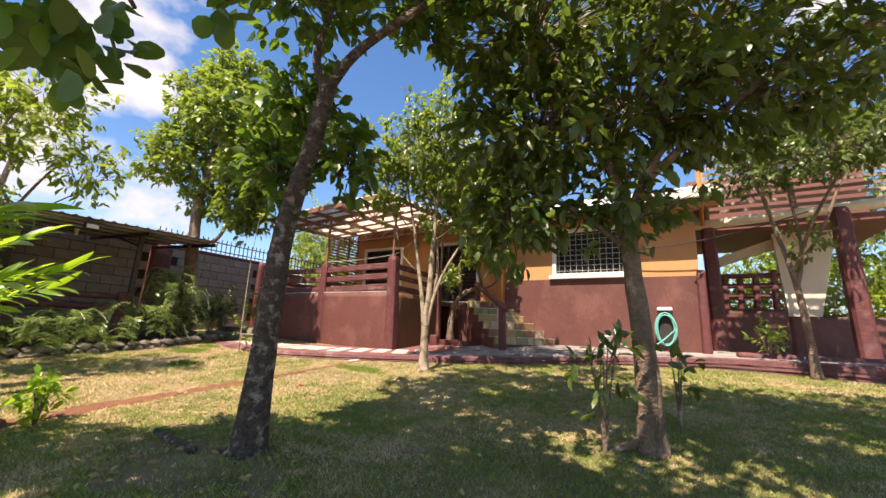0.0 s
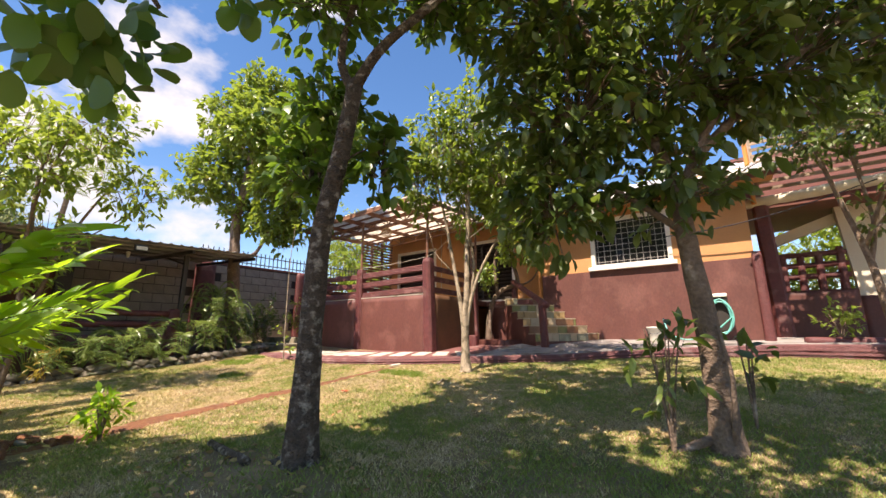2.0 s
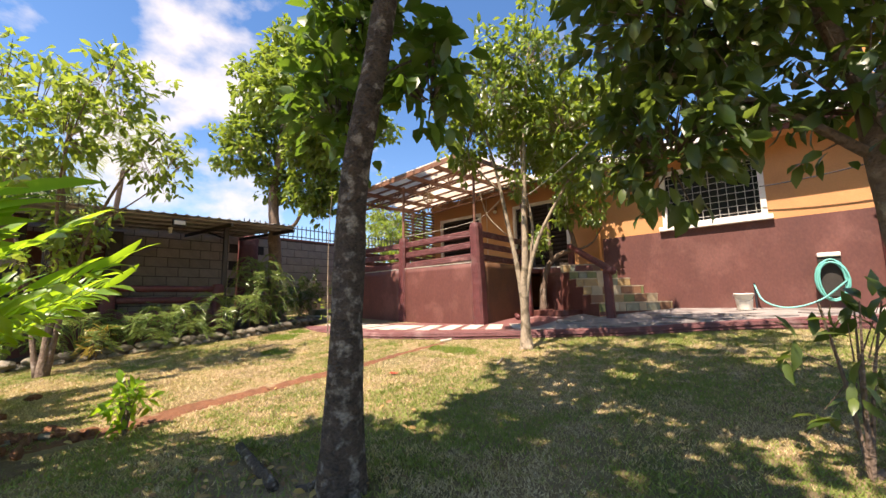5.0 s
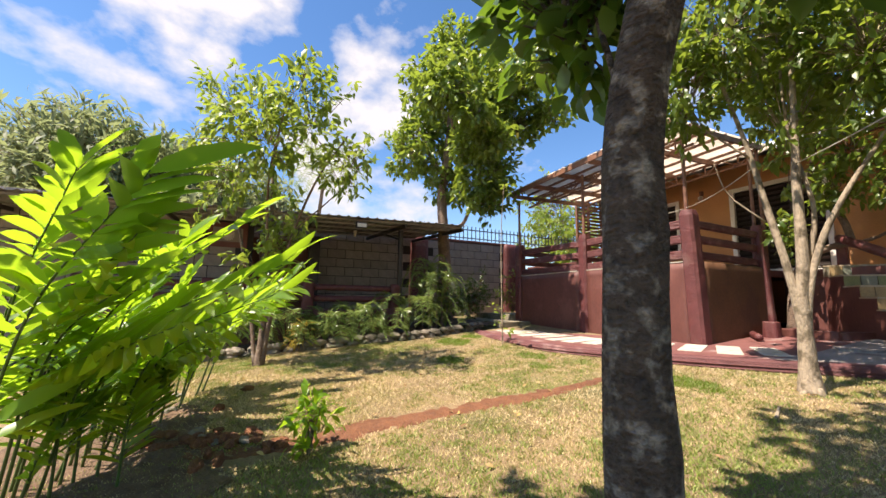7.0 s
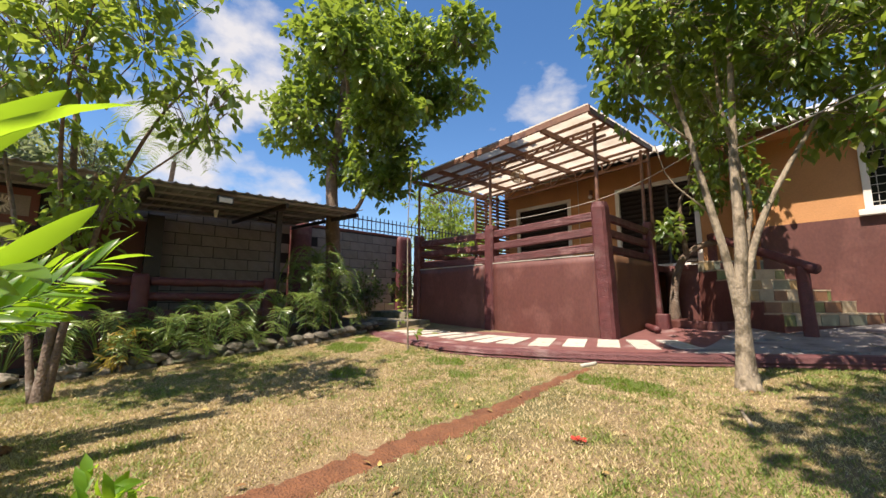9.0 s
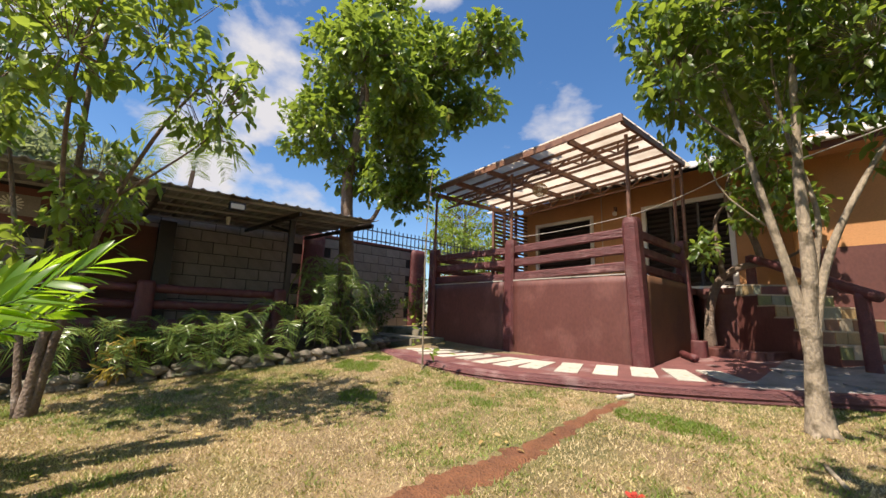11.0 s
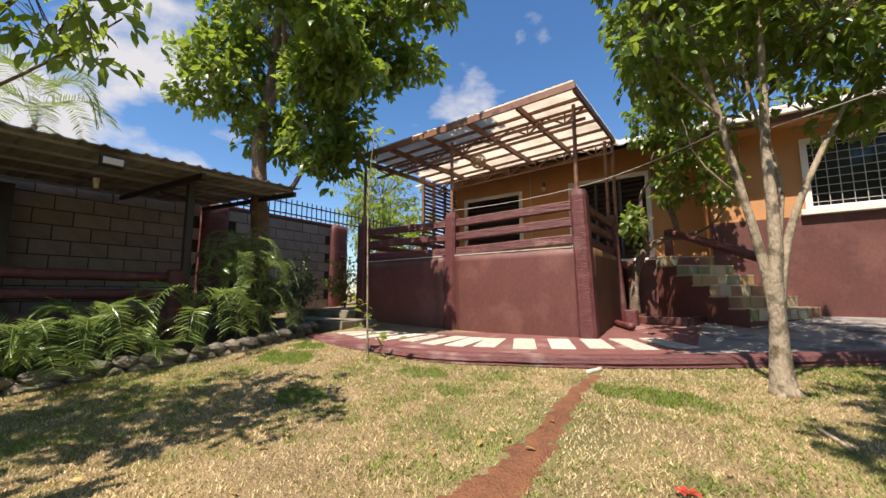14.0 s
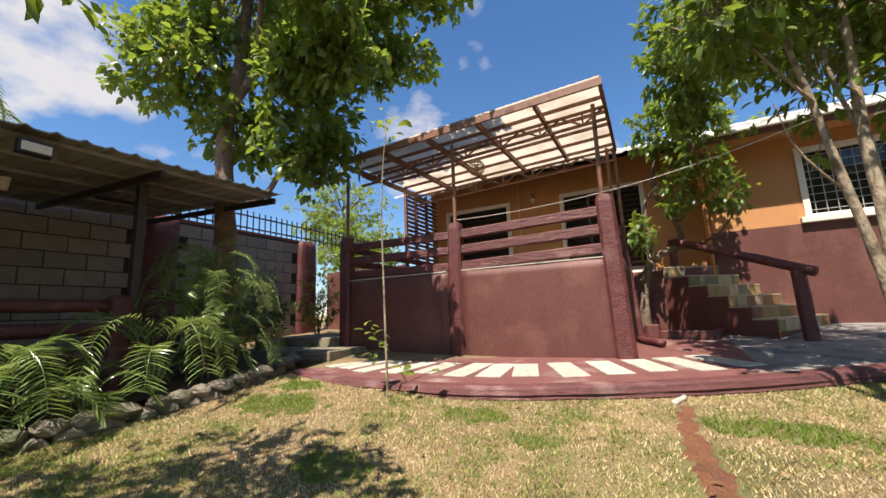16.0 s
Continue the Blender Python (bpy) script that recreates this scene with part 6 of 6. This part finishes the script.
# stump, log end and sticks by the terrace corner
stump = thing("stump", "weathered red-brown stump by the terrace", "stump", -5.75, 9.0, sz(9.0))
part("body", log_post(-5.72, 9.0, 0.7, 0.98, 0.24, 0.22, 0, 91), M_REDLOG, stump, "", True)
lg = thing("log", "short dark log lying by the terrace", "log", -5.7, 8.6, sz(8.6))
part("body", log_rail((-5.92, 8.8, sz(8.8) + 0.06), (-5.6, 8.35, sz(8.4) + 0.06), 0.055, 93), M_REDLOG, lg, "", True)
for nm, a, b, r, mat, lab in (("stick", (-5.62, 5.74), (-5.52, 5.92), 0.025, M_PAVER, "pale stick at the kerb"), ("stick", (-3.95, 5.15), (-3.84, 4.85), 0.014, M_PALEBARK, "bare root on the lawn"),
                              ("branch", (-3.95, 1.75), (-3.0, 1.55), 0.03, M_BARK, "dark fallen branch on the lawn")):
    o = thing(nm, lab, "branch", a[0], a[1], ground_top(*a))
    part("body", log_rail((*a, ground_top(*a) + 0.02), (*b, ground_top(*b) + 0.02), r, a[0]), mat, o, "", True)

# red blossom dropped on the lawn
blossom = thing("fallen_blossom", "crumpled red blossom lying on the lawn", "flower", -4.62, 3.78, ground_top(-4.62, 3.78))
M_PETAL = material("red_petal", (0.40, 0.04, 0.022), 0.6, 0.3, 20, 90, 0.4)
for k in range(6):
    a = k * 1.05
    bm = bmesh.new()
    vs = [bm.verts.new((-4.62 + r * math.cos(a + s), 3.78 + r * math.sin(a + s), ground_top(-4.62, 3.78) + 0.02 + z)) for r, s, z in ((0.005, 0, 0), (0.03, -0.5, 0.012), (0.06, -0.2, 0.006 + 0.004 * k), (0.055, 0.25, 0.014), (0.03, 0.5, 0.008))]
    bm.faces.new(vs)
    bmesh.ops.solidify(bm, geom=bm.faces[:], thickness=0.002)
    part("petal", bm, M_PETAL, blossom)

# end wall beyond the garden steps
bm = bmesh.new()
add_box(bm, (-14.0, 10.2, 0.9), (-11.2, 10.3, 2.6))
gate = thing("end_wall", "oxblood end wall beyond the garden steps", "wall", -12.6, 10.2, 0.9, kind="structure")
part("panel", bm, M_RED, gate)

# ---- lawn blades ----
def in_lawn(x, y):
    return (y < np.vectorize(front)(x) - 0.01) & (x > -10.3 - 0.1 * np.sin(y * 1.1))


rg = np.random.default_rng(101)
N = 900000
gx = rg.uniform(-10.8, 3.2, N)
gy = -0.8 + 10.8 * rg.uniform(0, 1, N) ** 1.25
keep = in_lawn(gx, gy) & (gy > -0.8 + rg.exponential(0.3, N)) & (gx < 3.2 - rg.exponential(0.4, N))
cx_ = -5.5 + 0.05 * np.sin(gy * 2.1)
hw = 0.86 * np.minimum(0.24, 0.095 + 0.05 * (5.6 - gy)) + 0.014 * np.sin(gy * 3.7 + 1)
keep &= ~((np.abs(gx - cx_) < hw * rg.uniform(0.6, 1.1, N)) & (gy > 0.6) & (gy < 5.75))
bare = np.sin(gx * 1.7 + 1) * np.sin(gy * 1.9 + gx * 0.6) + 0.4 * np.sin(gx * 5.1) * np.sin(gy * 4.3)
keep &= (rg.uniform(0, 1, N) > 0.25 * (bare > 0.35))
keep &= ~((((gx + 2.95) / 1.15) ** 2 + ((gy - 1.45) / 0.5) ** 2 < 0.6 + 0.4 * np.sin(gx * 9) * np.sin(gy * 11)) & (rg.uniform(0, 1, N) > 0.22))
edge = np.vectorize(soil_edge)(gx)
keep &= ~((gx > -7.45) & (gx < -4.45) & (gy < edge - 0.04) & (rg.uniform(0, 1, N) > 0.55))
gx, gy = gx[keep], gy[keep]
fresh = np.zeros(len(gx), bool)
for fx, fy, fr in ((-7.7, 3.75, 0.33), (-6.55, 4.6, 0.2), (-9.2, 4.6, 0.5), (-4.9, 5.3, 0.4), (-7.2, 4.95, 0.3), (-9.6, 5.2, 0.35), (-5.2, 5.3, 0.3)):
    fresh |= ((gx - fx) ** 2 + ((gy - fy) * 1.7) ** 2) < (fr * (1 + 0.3 * np.sin(gx * 17) * np.sin(gy * 13))) ** 2
base_z = np.array([ground_top(a, b) for a, b in zip(gx, gy)])


def blades(sel, name, mat, label, lo, hi):
    x, y, z = gx[sel], gy[sel], base_z[sel]
    n_ = len(x)
    a = rg.uniform(0, 2 * np.pi, n_)
    h = rg.uniform(lo, hi, n_)
    w = rg.uniform(0.003, 0.0068, n_)
    lean_ = rg.uniform(0.3, 1.6, n_)
    b = rg.uniform(0, 2 * np.pi, n_)
    p0 = np.stack([x - w * np.cos(a), y - w * np.sin(a), z - 0.003], 1)
    p1 = np.stack([x + w * np.cos(a), y + w * np.sin(a), z - 0.003], 1)
    p2 = np.stack([x + h * lean_ * np.cos(b), y + h * lean_ * np.sin(b), z + h], 1)
    v = np.stack([p0, p1, p2], 1).reshape(-1, 3)
    tagged(mesh_from(name, v, np.arange(3 * n_).reshape(-1, 3), mat), label, "grass", kind="stuff")


def patch(size, seed):
    """Smooth random values over the lawn, with lumps of the given size."""
    g = np.random.default_rng(seed).uniform(0, 1, (600, 600))
    u, v = (gx + 12) / size, (gy + 2) / size
    a, c = u.astype(int) % 599, v.astype(int) % 599
    p, q = u - np.floor(u), v - np.floor(v)
    return g[a, c] * (1 - p) * (1 - q) + g[a + 1, c] * p * (1 - q) + g[a, c + 1] * (1 - p) * q + g[a + 1, c + 1] * p * q


tuft = 0.40 * patch(0.7, 5) + 0.38 * patch(0.20, 6) + 0.36 * patch(0.06, 7) + rg.uniform(-0.16, 0.16, len(gx)) - 0.06 + 0.13 * np.clip((gx + 4.8) / 1.6, 0, 1)
green = ~fresh & (tuft > 0.66)
straw = ~fresh & (tuft < 0.50)
blades(~fresh & ~green & ~straw, "grass", L_GRASS, "short dry lawn grass, straw and green", 0.010, 0.029)
blades(green, "grass", L_TUFT, "green tufts in the lawn", 0.013, 0.038)
blades(straw, "grass", L_STRAW, "thin straw-coloured lawn grass", 0.008, 0.024)
blades(fresh, "grass", L_FRESH, "fresh green grass patches", 0.018, 0.042)

# fallen leaves on the lawn
L_FALLEN = leaf_material("fallen_leaf", (0.20, 0.10, 0.04), (0.50, 0.36, 0.12), (0.3, 0.2, 0.06), 0.6, 0.15, (0.45, 0.05, 0.03))
n_ = 420
fx = np.concatenate([rg.uniform(-9.5, 2.0, 300), rg.normal(-3.0, 0.7, 120)])
fy = np.concatenate([rg.uniform(0.4, 7.5, 300), rg.normal(1.45, 0.4, 120)])
ok = fy < np.vectorize(front)(fx) - 0.15
fx, fy = fx[ok], fy[ok]
fz = np.array([ground_top(a, c) for a, c in zip(fx, fy)]) + 0.03
way = rg.normal(0, 1, (len(fx), 3)) * (1, 1, 0.08)
v1, f1 = leaves(rg, np.stack([fx, fy, fz], 1), way, 0.058, 0.026, 0.25)
tagged(mesh_from("fallen_leaf_litter", v1, f1, L_FALLEN), "scattered dry brown leaves on the lawn", "leaf litter", kind="stuff")
